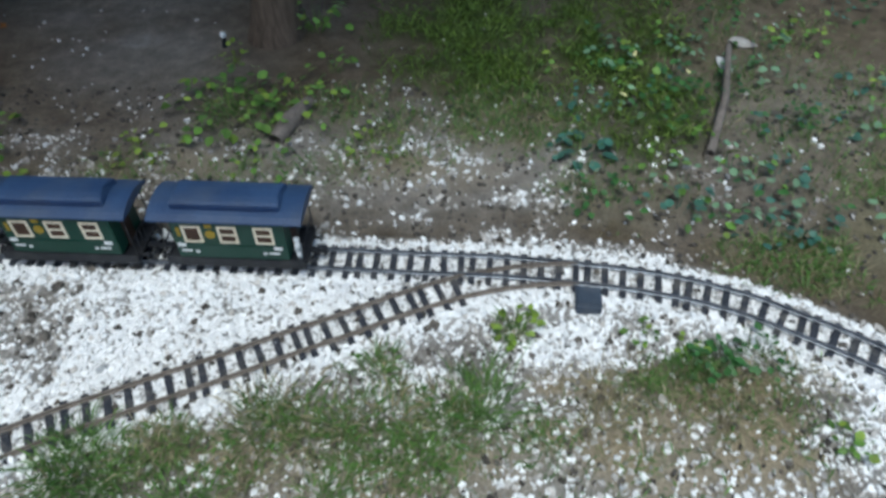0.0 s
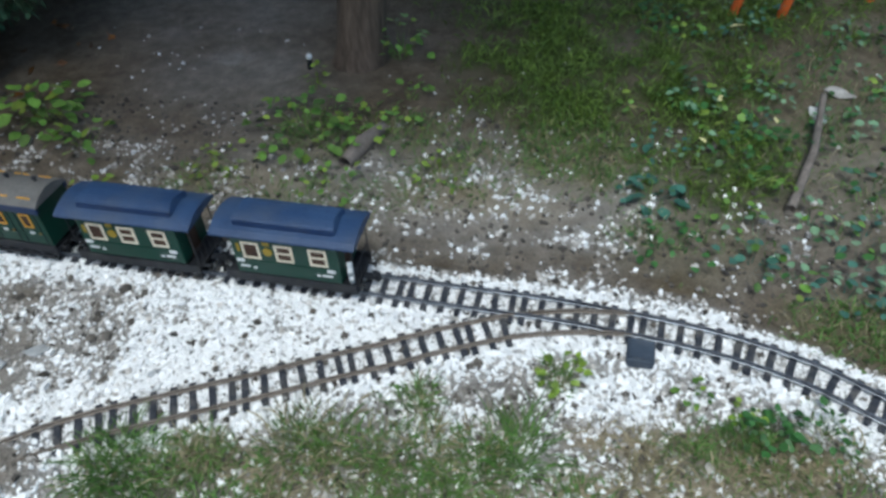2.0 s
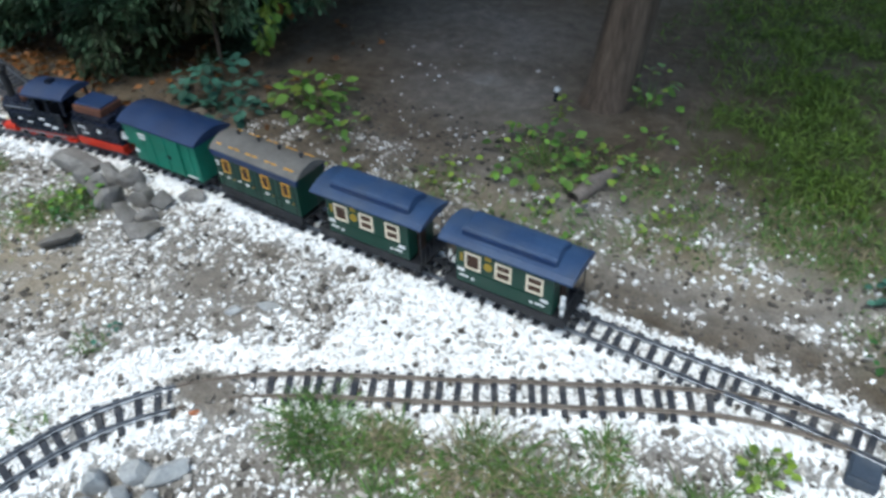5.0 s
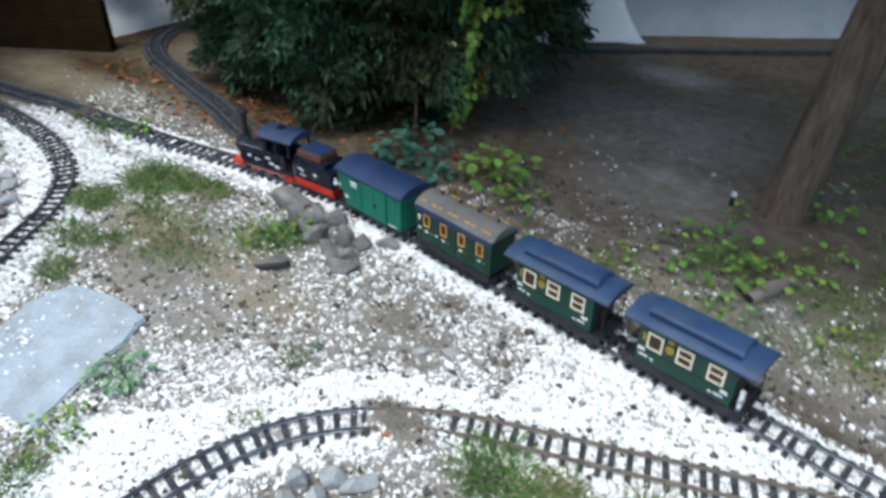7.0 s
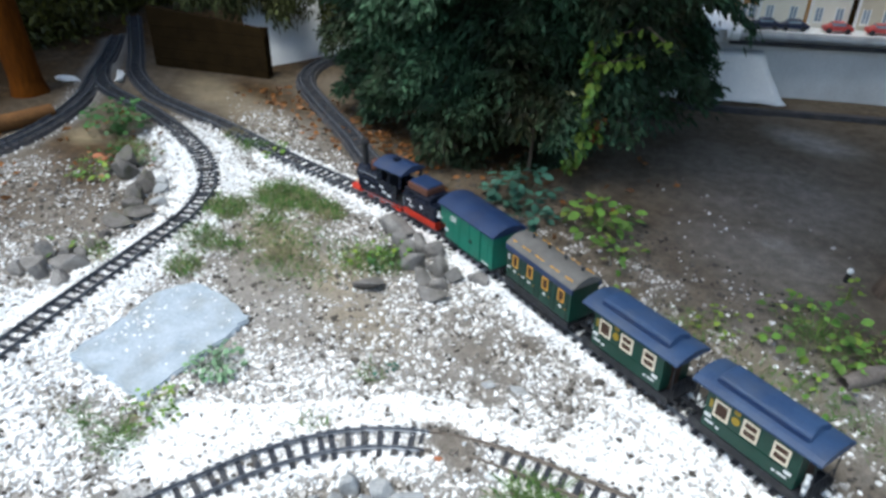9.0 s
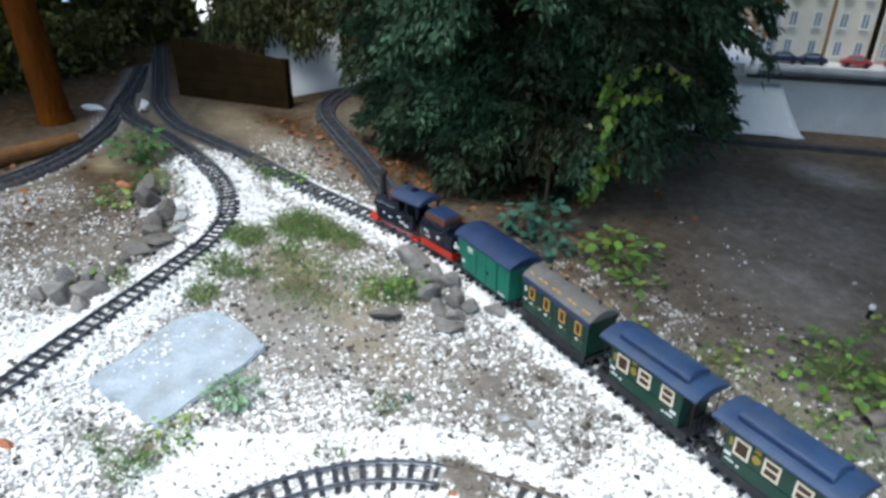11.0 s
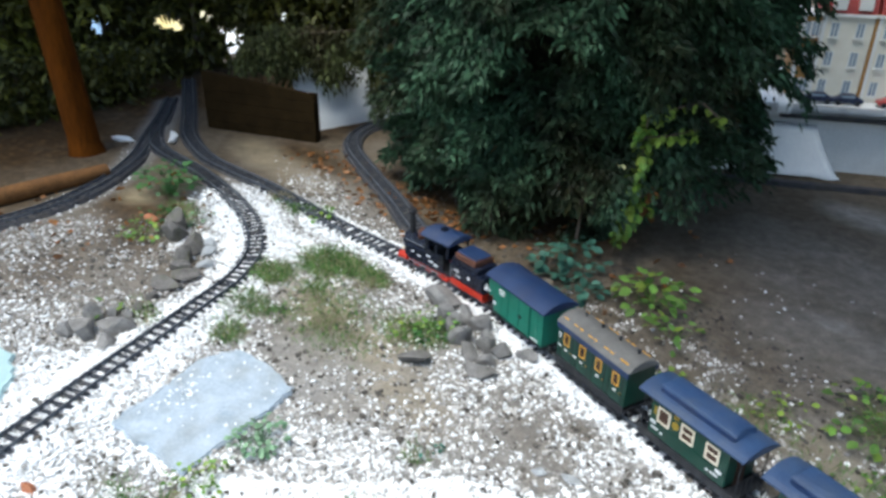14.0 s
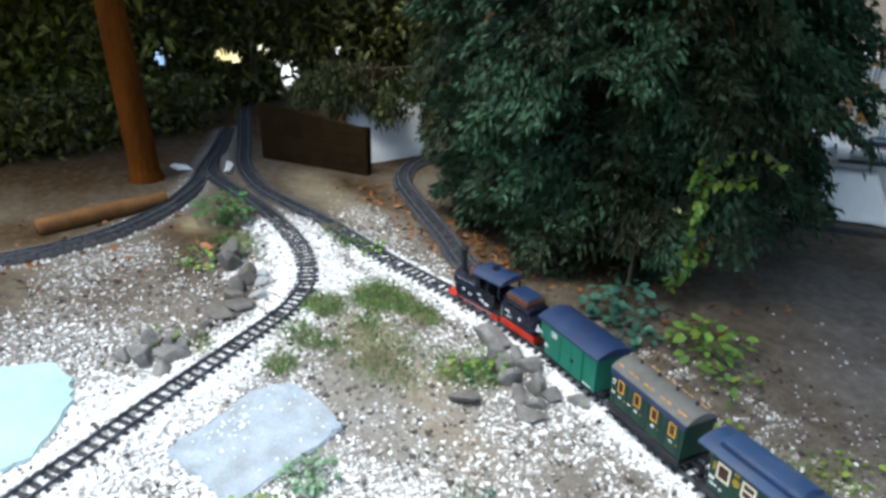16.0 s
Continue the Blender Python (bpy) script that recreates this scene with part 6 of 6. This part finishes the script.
# a bough that hangs over the board and panel
rs = np.random.RandomState(91)
bough = empty("conifer_bough", pose(-3.30, 1.30, 0), "olive conifer bough hanging over the white panel", "branch")
raw("stem", *trunk_mesh([(0.38, 0.60, -0.04), (0.34, 0.55, 0.45), (0.12, 0.15, 0.50), (-0.28, -0.25, 0.44)], [0.018, 0.015, 0.010, 0.005], 92, 8), M_BARK, bough, smooth=True)
k = 9000
u = rs.rand(k)
twig = rs.randint(0, 46, k)
roots = np.column_stack([0.22 - 0.55 * rs.rand(46), 0.0 * rs.rand(46), 0.42 + 0.06 * rs.rand(46)])
roots[:, 1] = 0.28 + 0.95 * (roots[:, 0] - 0.2) + 0.10 * rs.randn(46)
hang = np.column_stack([0.06 * rs.randn(46), 0.06 * rs.randn(46), -0.07 - 0.14 * rs.rand(46)])
p = roots[twig] + hang[twig] * u[:, None] + rs.randn(k, 3) * [0.03, 0.03, 0.02]
leaves("foliage", p, hang[twig] * 5 + rs.randn(k, 3) * 0.6, 0.016 + 0.024 * rs.rand(k), 0.004 + 0.005 * rs.rand(k), M_CONIFER_OLIVE, rs, bough, droop=0.4)


def hedge(points, height, depth, n, mat, seed, label, size=0.07, gaps=()):
    rs = np.random.RandomState(seed)
    line = smooth_line(points)
    th = empty("hedge", Matrix(), label, "hedge")
    i = rs.randint(0, len(line), n)
    z = height * rs.rand(n)
    # the gaps run through the hedge towards the railway
    toward = lambda p: (p[:, 1] * (1 + (p[:, 0] + 5.0) / 4.5), p[:, 2] + (p[:, 2] - 1.0) * (p[:, 0] + 5.0) / 4.5)
    holes = lambda y, z: np.any([((y - gy_) / gr_) ** 2 + ((z - gz_) / gq_) ** 2 < 1.7 for gy_, gz_, gr_, gq_ in gaps], axis=0) if gaps else np.zeros(np.shape(y), bool)
    lump = ripple(line[i, 0] * 1 + line[i, 1], z, 0.35, seed)
    p = np.column_stack([line[i] + rs.randn(n, 2) * depth * (0.4 + lump[:, None]), z])
    shut = ~holes(*toward(p + rs.randn(n, 3) * [0, 0.010, 0.010]))
    i, z, p = i[shut], z[shut], p[shut]
    n = len(i)
    out = rs.randn(n, 3) + [0.3, -0.2, -0.1]
    leaves("foliage", p, out, size * (0.6 + 0.8 * rs.rand(n)), size * 0.24 * (0.6 + 0.8 * rs.rand(n)), mat, rs, th)
    lv, lf = [], []
    cols, rows_ = np.linspace(0, len(line) - 1, 150).astype(int), 80
    for c in cols:
        for q in range(rows_):
            zz = (height - 0.05) * q / (rows_ - 1)
            w_ = 0.16 * (noise.noise(Vector((line[c, 0] * 3, line[c, 1] * 3, zz * 3 + seed))))
            lv.append((line[c, 0] + w_ - 0.12, line[c, 1] + 0.5 * w_, zz))
    for a in range(len(cols) - 1):
        for q in range(rows_ - 1):
            lf.append((a * rows_ + q, (a + 1) * rows_ + q, (a + 1) * rows_ + q + 1, a * rows_ + q + 1))
    mid = np.array([np.mean([lv[q] for q in face], axis=0) for face in lf])
    lf = [face for face, out_ in zip(lf, holes(*toward(mid))) if not out_]
    raw("inner_growth", lv, lf, mat, th)
    for k in range(0, len(line), 55):
        v, f = trunk_mesh([(line[k, 0], line[k, 1], -0.05), (line[k, 0] + 0.04, line[k, 1], height * 0.8)], [0.022, 0.008], seed + k, 8)
        raw("stem", v, f, M_BARK, th, smooth=True)
    return th


hedge([(-4.6, -2.2), (-4.7, -0.8), (-4.75, 0.3)], 1.8, 0.16, 22000, M_HEDGE_YEL, 5, "dark olive hedge behind the siding")
hedge([(-4.25, -1.1), (-4.2, -0.45), (-4.3, 0.05), (-4.45, 0.35), (-4.55, 0.62)], 0.32, 0.10, 7000, M_HEDGE, 7, "low dark shrubs behind the log", 0.05)
hedge([(-5.02, 0.0), (-5.0, 1.2), (-4.7, 2.2), (-4.2, 3.2)], 1.9, 0.10, 22000, M_HEDGE, 6, "dark green hedge at the end of the garden", gaps=[(1.70, 0.32, 0.03, 0.02), (1.26, 0.27, 0.03, 0.03), (1.33, 0.22, 0.035, 0.04), (1.34, 0.12, 0.03, 0.045), (1.39, 0.18, 0.02, 0.03), (1.27, 0.03, 0.03, 0.03), (1.45, 0.03, 0.04, 0.02), (1.54, 0.02, 0.05, 0.02), (1.18, 0.37, 0.03, 0.025), (0.52, 0.345, 0.035, 0.04), (0.60, 0.18, 0.02, 0.045), (0.90, 0.34, 0.04, 0.035), (0.97, 0.33, 0.05, 0.03), (0.57, 0.02, 0.02, 0.02)])


# ---- board, wall and model town ----
def along(ax, ay, bx, by, z=0.0):
    return Matrix.Translation((ax, ay, z)) @ Matrix.Rotation(math.atan2(by - ay, bx - ax), 4, "Z")


board = empty("wooden_board", along(-3.66, 0.78, -3.13, 1.15), "dark brown upright wooden board closing the track end", "board")
L = math.hypot(0.53, 0.37)
for k in range(4):
    part("plank", boxed(0.0, -0.012, 0.052 * k - 0.01, L, 0.012, 0.052 * k + 0.0405, bevel=0.002), M_BOARD, board)
bm = boxed(0.0, -0.012, 0.198, L, 0.012, 0.290, bevel=0.002)
for v in bm.verts:
    if v.co.x > L / 2 and v.co.z > 0.25:
        v.co.z -= 0.055
        v.co.x -= 0.022
part("plank", bm, M_BOARD, board, "tapered top plank")
part("post", boxed(L - 0.05, 0.012, -0.02, L - 0.01, 0.045, 0.23, bevel=0.002), M_BOARD, board)
part("post", boxed(0.02, 0.012, -0.02, 0.06, 0.045, 0.23, bevel=0.002), M_BOARD, board)

# it leans back, and its top falls away from the board
bm = bmesh.new()
bmesh.ops.create_grid(bm, x_segments=12, y_segments=6, size=0.5)
for v in bm.verts:
    u, k = v.co.x + 0.5, v.co.y + 0.5
    z = -0.02 + k * (0.36 - 0.11 * u)
    v.co = Vector((0.66 * u, 0.55 * max(z, 0) + 0.010 * noise.noise(Vector((u * 3, k * 3, 4))), z))
bmesh.ops.solidify(bm, geom=bm.faces[:], thickness=0.006)
panel = part("white_panel", bm, M_SHEET)
panel.matrix_basis = along(-3.30, 1.17, -3.36, 1.80)
tagged(panel, "white plastic panel leaning back behind the brown board", "panel")

WALL = along(-2.35, 2.25, -0.2, 4.2)
wall_len = math.hypot(2.15, 1.95)
low = part("garden_wall", boxed(0.45, 0, -0.05, wall_len, 0.16, 0.235, bevel=0.004), M_WALL)
low.matrix_basis = WALL
tagged(low, "low pale grey rendered wall carrying the model town", "wall", kind="structure")
step = part("ground_edging", boxed(0.3, -0.26, -0.03, wall_len, -0.225, 0.022, bevel=0.004), M_ROADBED)
step.matrix_basis = WALL
tagged(step, "dark edging strip along the foot of the wall", "edging", kind="structure")
shelf = empty("shelf", WALL @ Matrix.Translation((0, 0, 0.236)), "pale shelf with a rounded grey metal edge on the wall", "shelf")
part("deck", boxed(0.50, -0.02, 0.0, wall_len, 0.9, 0.055, bevel=0.003), M_SHEET, shelf)
part("edge_pipe", tubed((0.77, -0.045, 0.040), (wall_len, -0.045, 0.040), 0.021, n=20), M_PIPE, shelf, "rounded grey metal edge")
part("end_cap", tubed((0.72, -0.045, 0.040), (0.775, -0.045, 0.040), 0.024, n=20), M_SHEET, shelf, "white pipe end cap")
# a dark box stands in for the shadow line below the pipe
part("under_edge_shadow", boxed(0.74, -0.052, 0.0, wall_len, -0.022, 0.017, bevel=0.002), M_ROADBED, shelf, "dark strip standing in for shadow under the metal edge")

sheet = bmesh.new()
bmesh.ops.create_grid(sheet, x_segments=14, y_segments=8, size=0.5)
for v in sheet.verts:
    x, y = v.co.x, v.co.y
    k = y + 0.5
    v.co = Vector((x * (0.56 - 0.24 * k) - 0.05, -0.12 + 0.10 * k, 0.012 + 0.20 * k**1.3 + 0.012 * noise.noise(Vector((x * 6, y * 6, 0)))))
bmesh.ops.solidify(sheet, geom=sheet.faces[:], thickness=0.004)
sh = part("plastic_sheet", sheet, M_SHEET, smooth=True)
sh.matrix_basis = WALL @ Matrix.Translation((0.78, -0.012, 0.0))
tagged(sh, "crumpled white plastic sheet leaning on the low wall", "sheet")


def model_house(x, w, storeys, mat, label, mansard=True, seed=0):
    th = empty("model_house", WALL @ Matrix.Translation((x, 0.10, 0.292)), label, "model house", "model town on the wall")
    sh_, d = 0.118, 0.22
    hgt = sh_ * storeys
    part("wall", boxed(0, 0, 0, w, d, hgt, bevel=0.002), mat, th)
    part("cornice", boxed(-0.006, -0.010, hgt - 0.008, w + 0.006, d, hgt + 0.004), M_HOUSE_PALE, th)
    part("corner_pilaster", boxed(-0.003, -0.005, 0, 0.012, 0.01, hgt - 0.008), M_HOUSE_PALE, th)
    n = max(2, int(w / 0.085))
    for s in range(storeys):
        for k in range(n):
            cx, z0 = (k + 0.5) * w / n, s * sh_ + 0.030
            win = part("window", boxed(cx - 0.013, -0.003, z0, cx + 0.013, 0.004, z0 + 0.055), M_PANE, th)
            part("window_frame", box(box(boxed(cx - 0.017, -0.006, z0 - 0.004, cx - 0.013, 0.004, z0 + 0.059), cx + 0.013, -0.006, z0 - 0.004, cx + 0.017, 0.004, z0 + 0.059), cx - 0.0015, -0.005, z0, cx + 0.0015, 0.004, z0 + 0.055), M_HOUSE_PALE, win)
            part("window_sill", boxed(cx - 0.020, -0.010, z0 - 0.008, cx + 0.020, 0.004, z0 - 0.004), M_HOUSE_PALE, win)
    if mansard:
        bm = bmesh.new()
        prism(bm, [(-0.006, hgt + 0.004), (d, hgt + 0.004), (d - 0.05, hgt + 0.13), (0.045, hgt + 0.13)], 0, w)
        roof = part("mansard_roof", bm, M_HOUSE_RED, th, "dark red mansard roof")
        for k in range(n):
            cx = (k + 0.5) * w / n
            part("dormer", boxed(cx - 0.026, -0.012, hgt + 0.018, cx + 0.026, 0.06, hgt + 0.10, bevel=0.004), M_HOUSE_PALE, roof, "white dormer")
    return th


model_house(0.775, 0.072, 3, M_HOUSE_OCHRE, "narrow ochre model house on the shelf", False)
model_house(0.853, 0.195, 3, M_HOUSE, "cream three-storey model house with red mansard roof")
model_house(1.062, 0.165, 3, M_HOUSE, "cream three-storey model house with red mansard roof")
model_house(1.250, 0.165, 3, M_HOUSE_BEIGE, "beige three-storey model house with red mansard roof")
model_house(1.425, 0.26, 3, M_HOUSE_PALE, "white three-storey model house with red mansard roof")
for x, wide, what in ((1.049, 0.012, M_HOUSE_OCHRE), (1.229, 0.020, M_BOARD)):
    gap = part("party_wall", boxed(0, 0, 0, wide, 0.20, 0.36, bevel=0.001), what)
    gap.matrix_basis = WALL @ Matrix.Translation((x, 0.094, 0.292))
    tagged(gap, "narrow brown strip of wall between two model houses", "model wall", "model town on the wall")


def toy_car(x, mat, label):
    th = empty("toy_car", WALL @ Matrix.Translation((x, 0.035, 0.292)), label, "toy car", "toy cars on the shelf")
    bm = bmesh.new()
    prism(bm, [(-0.060, 0.010), (0.060, 0.010), (0.060, 0.026), (0.036, 0.030), (0.020, 0.044), (-0.026, 0.044), (-0.042, 0.030), (-0.060, 0.026)], -0.024, 0.024)
    bmesh.ops.rotate(bm, verts=bm.verts, cent=(0, 0, 0), matrix=Matrix.Rotation(radians(90), 3, "Z"))
    bmesh.ops.bevel(bm, geom=bm.edges[:], offset=0.003, segments=2, affect="EDGES")
    part("body", bm, mat, th)
    for sx in (-0.037, 0.037):
        for sy in (-1, 1):
            part("wheel", tubed((sx, sy * 0.020, 0.011), (sx, sy * 0.026, 0.011), 0.011, n=14), M_UNDER, th)
    part("windscreen", boxed(-0.028, -0.0252, 0.031, 0.024, 0.0252, 0.041), M_PANE, th)


toy_car(0.885, M_CAR_BLUE, "dark blue toy car parked before the houses")
toy_car(1.0, M_CAR_BLUE, "dark blue toy car parked before the houses")
toy_car(1.175, M_CAR_RED, "red toy car parked before the houses")
toy_car(1.345, M_CAR_RED, "red toy car parked before the houses")

# a yellow-green climber hanging at the edge of the conifer
rs = np.random.RandomState(77)
vine = empty("climbing_plant", pose(-1.505, 1.495, 0), "yellow-green climbing plant hanging before the conifer", "plant")
shoot = [Vector(q) for q in ((0, 0, 0), (0.009, 0.009, 0.061), (0.024, 0.023, 0.123), (0.046, 0.044, 0.206), (0.037, 0.035, 0.269), (0.043, 0.042, 0.34), (0.04, 0.039, 0.406), (0.045, 0.043, 0.479))]
arms = [[shoot[7], Vector((0.09, 0.09, 0.50)), Vector((0.15, 0.144, 0.523)), Vector((0.20, 0.19, 0.47))], [shoot[6], Vector((0.10, 0.10, 0.42)), Vector((0.15, 0.145, 0.445))], [shoot[3], Vector((0.087, 0.083, 0.251))], [shoot[3], Vector((0.077, 0.074, 0.154))]]
for line in [shoot] + arms:
    bm = bmesh.new()
    for a, b in zip(line, line[1:]):
        tube(bm, a, b, 0.003, 0.0025, n=6)
    part("stem", bm, M_BARK, vine)


def vine_leaf(p, s, mat):
    m = Matrix.Translation(p) @ Matrix.Rotation(rs.uniform(0, 6.28), 4, "Z") @ Matrix.Rotation(rs.uniform(0.3, 1.4), 4, "Y")
    ring = [(0, 0, 0), (0.3, 0.32, 0.05), (0.65, 0.36, 0.06), (1.05, 0, -0.06), (0.65, -0.36, 0.06), (0.3, -0.32, 0.05)]
    raw("leaf", [tuple(m @ (Vector(q) * s)) for q in ring], [(0, 1, 2, 3), (0, 3, 4, 5)], mat, vine)


for k in range(190):
    u = 1.2 + 5.8 * rs.rand()
    p = shoot[int(u)].lerp(shoot[min(int(u) + 1, 7)], u % 1) + Vector(rs.randn(3) * 0.013)
    vine_leaf(p, 0.034 * rs.uniform(0.6, 1.2), M_LEAF if k % 5 < 2 else M_LEAF_YEL)
for k in range(70):
    arm = arms[k % 2 if k < 50 else 2 + k % 2]
    j = rs.randint(0, len(arm) - 1)
    vine_leaf(arm[j].lerp(arm[j + 1], 0.35 + 0.65 * rs.rand()) + Vector(rs.randn(3) * 0.012), 0.034 * rs.uniform(0.6, 1.2), M_LEAF_YEL if k < 60 else M_DEAD)
# two leaves with their sunlit glint painted in as pale yellow
for q in ((-0.010, -0.010, 0.316), (0.0, 0.0, 0.318)):
    vine_leaf(Vector(q), 0.022, M_BRIGHT)

# thin stick under the conifer, orange stakes on the lawn
stick = part("stick", tubed((0, 0, -0.02), (0.02, 0.0, 0.26), 0.006, 0.004, n=8), M_BARK)
stick.matrix_basis = pose(-1.63, 1.455, 0.0)
tagged(stick, "thin brown stick standing under the conifer", "stick")
for x, y in ((0.50, 2.12), (0.63, 2.12), (0.90, 2.26)):
    s = part("garden_stake", tubed((0, 0, -0.03), (0.01, 0, 0.14), 0.014, 0.012, n=10), M_ORANGE)
    s.matrix_basis = pose(x, y, 0, 3, 6, 0)
    tagged(s, "orange plastic garden stake in the lawn", "stake", "orange stakes")

# a glowing panel stands in for the sunlit distance behind the hedge
far_mat = bpy.data.materials.new("glowing_distance")
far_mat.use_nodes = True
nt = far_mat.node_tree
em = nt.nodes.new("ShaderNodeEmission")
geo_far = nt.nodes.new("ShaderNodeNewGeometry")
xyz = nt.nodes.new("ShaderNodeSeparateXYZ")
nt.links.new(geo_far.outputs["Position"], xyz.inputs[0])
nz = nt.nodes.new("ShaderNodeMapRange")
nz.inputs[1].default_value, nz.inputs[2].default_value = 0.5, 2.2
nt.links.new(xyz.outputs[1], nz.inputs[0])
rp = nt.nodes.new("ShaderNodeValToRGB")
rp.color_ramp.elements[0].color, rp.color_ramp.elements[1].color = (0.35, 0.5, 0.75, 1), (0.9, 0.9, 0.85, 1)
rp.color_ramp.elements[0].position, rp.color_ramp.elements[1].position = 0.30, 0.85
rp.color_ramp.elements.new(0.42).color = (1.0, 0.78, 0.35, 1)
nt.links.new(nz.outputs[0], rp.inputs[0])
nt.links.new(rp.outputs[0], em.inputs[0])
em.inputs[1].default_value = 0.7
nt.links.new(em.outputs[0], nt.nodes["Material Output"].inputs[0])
# pale slab added so the low hedge gaps look bright
paving = part("pavement", boxed(-9.0, -1.2, -0.04, -5.5, 5.0, 0.012, bevel=0.004), M_GRAVEL)
tagged(paving, "pale ground slab added behind the hedge to brighten its gaps", "paving", kind="structure")
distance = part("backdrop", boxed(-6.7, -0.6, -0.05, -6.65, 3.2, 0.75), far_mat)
tagged(distance, "glowing panel standing in for the sunlit garden behind the hedge", "backdrop", kind="structure")

# small things on the path and lawn
peg = empty("marker_peg", pose(-0.63, 1.69, 0), "dark marker peg with a white head on the path", "peg")
part("pin", tubed((0, 0, -0.02), (0.004, 0, 0.030), 0.008, 0.006, n=10), M_UNDER, peg)
bm = bmesh.new()
bmesh.ops.create_icosphere(bm, subdivisions=2, radius=0.009, matrix=Matrix.Translation((0.004, 0, 0.034)))
part("head", bm, M_WHITE, peg, "white round head", smooth=True)
stick2 = raw("stick", *trunk_mesh([(0, 0, 0.0), (0.012, 0, 0.2), (0, 0.01, 0.43)], [0.0095, 0.0085, 0.007], 12, 8), M_STICK, smooth=True)
stick2.matrix_basis = Matrix.Translation((0.505, 1.235, 0.014)) @ Matrix.Rotation(radians(-18.5), 4, "Z") @ Matrix.Rotation(radians(-86), 4, "X")
tagged(stick2, "grey-brown stick lying in the ground cover", "stick")
rock(0.70, 1.70, 0.042, 0.026, 0.013, -0.2, 160, M_GRAVEL_DULL, "whitish stone lying at the end of a stick")
rock(0.632, 1.60, 0.016, 0.034, 0.014, 0.3, 161, M_GRAVEL, "small whitish stone lying at the end of a stick")
slab("stone_slab", [(0.60, 0.44), (0.60, 0.54), (0.63, 0.60), (0.72, 0.56), (0.80, 0.46), (0.74, 0.36), (0.64, 0.36)], 0.014, M_SLAB_TEAL, "pale bluish slab beside the curve of the main line", 3)
for i, (x, y) in enumerate([(0.47, 1.98), (0.40, 1.60), (0.52, 1.52), (0.36, 1.42), (0.22, 1.55), (0.60, 1.30), (-1.45, 1.83), (-1.38, 1.80)]):
    rs = np.random.RandomState(500 + i)
    lf1 = leaves("fallen_leaf", np.array([[0, 0, 0.0]]), np.array([[1, 0.2, 0.1]]), np.array([0.045 if i == 0 else 0.024]), np.array([0.016 if i == 0 else 0.009]), M_BRIGHT if i < 6 else M_DEAD, rs, droop=0.0)
    lf1.matrix_basis = pose(x, y, float(ground_height(np.array([x]), np.array([y]))[0]) + 0.03, 0, 0, 40 * i)
    tagged(lf1, "pale yellow fallen leaf on the lawn edge" if i < 6 else "orange fallen leaf on the path", "leaf")
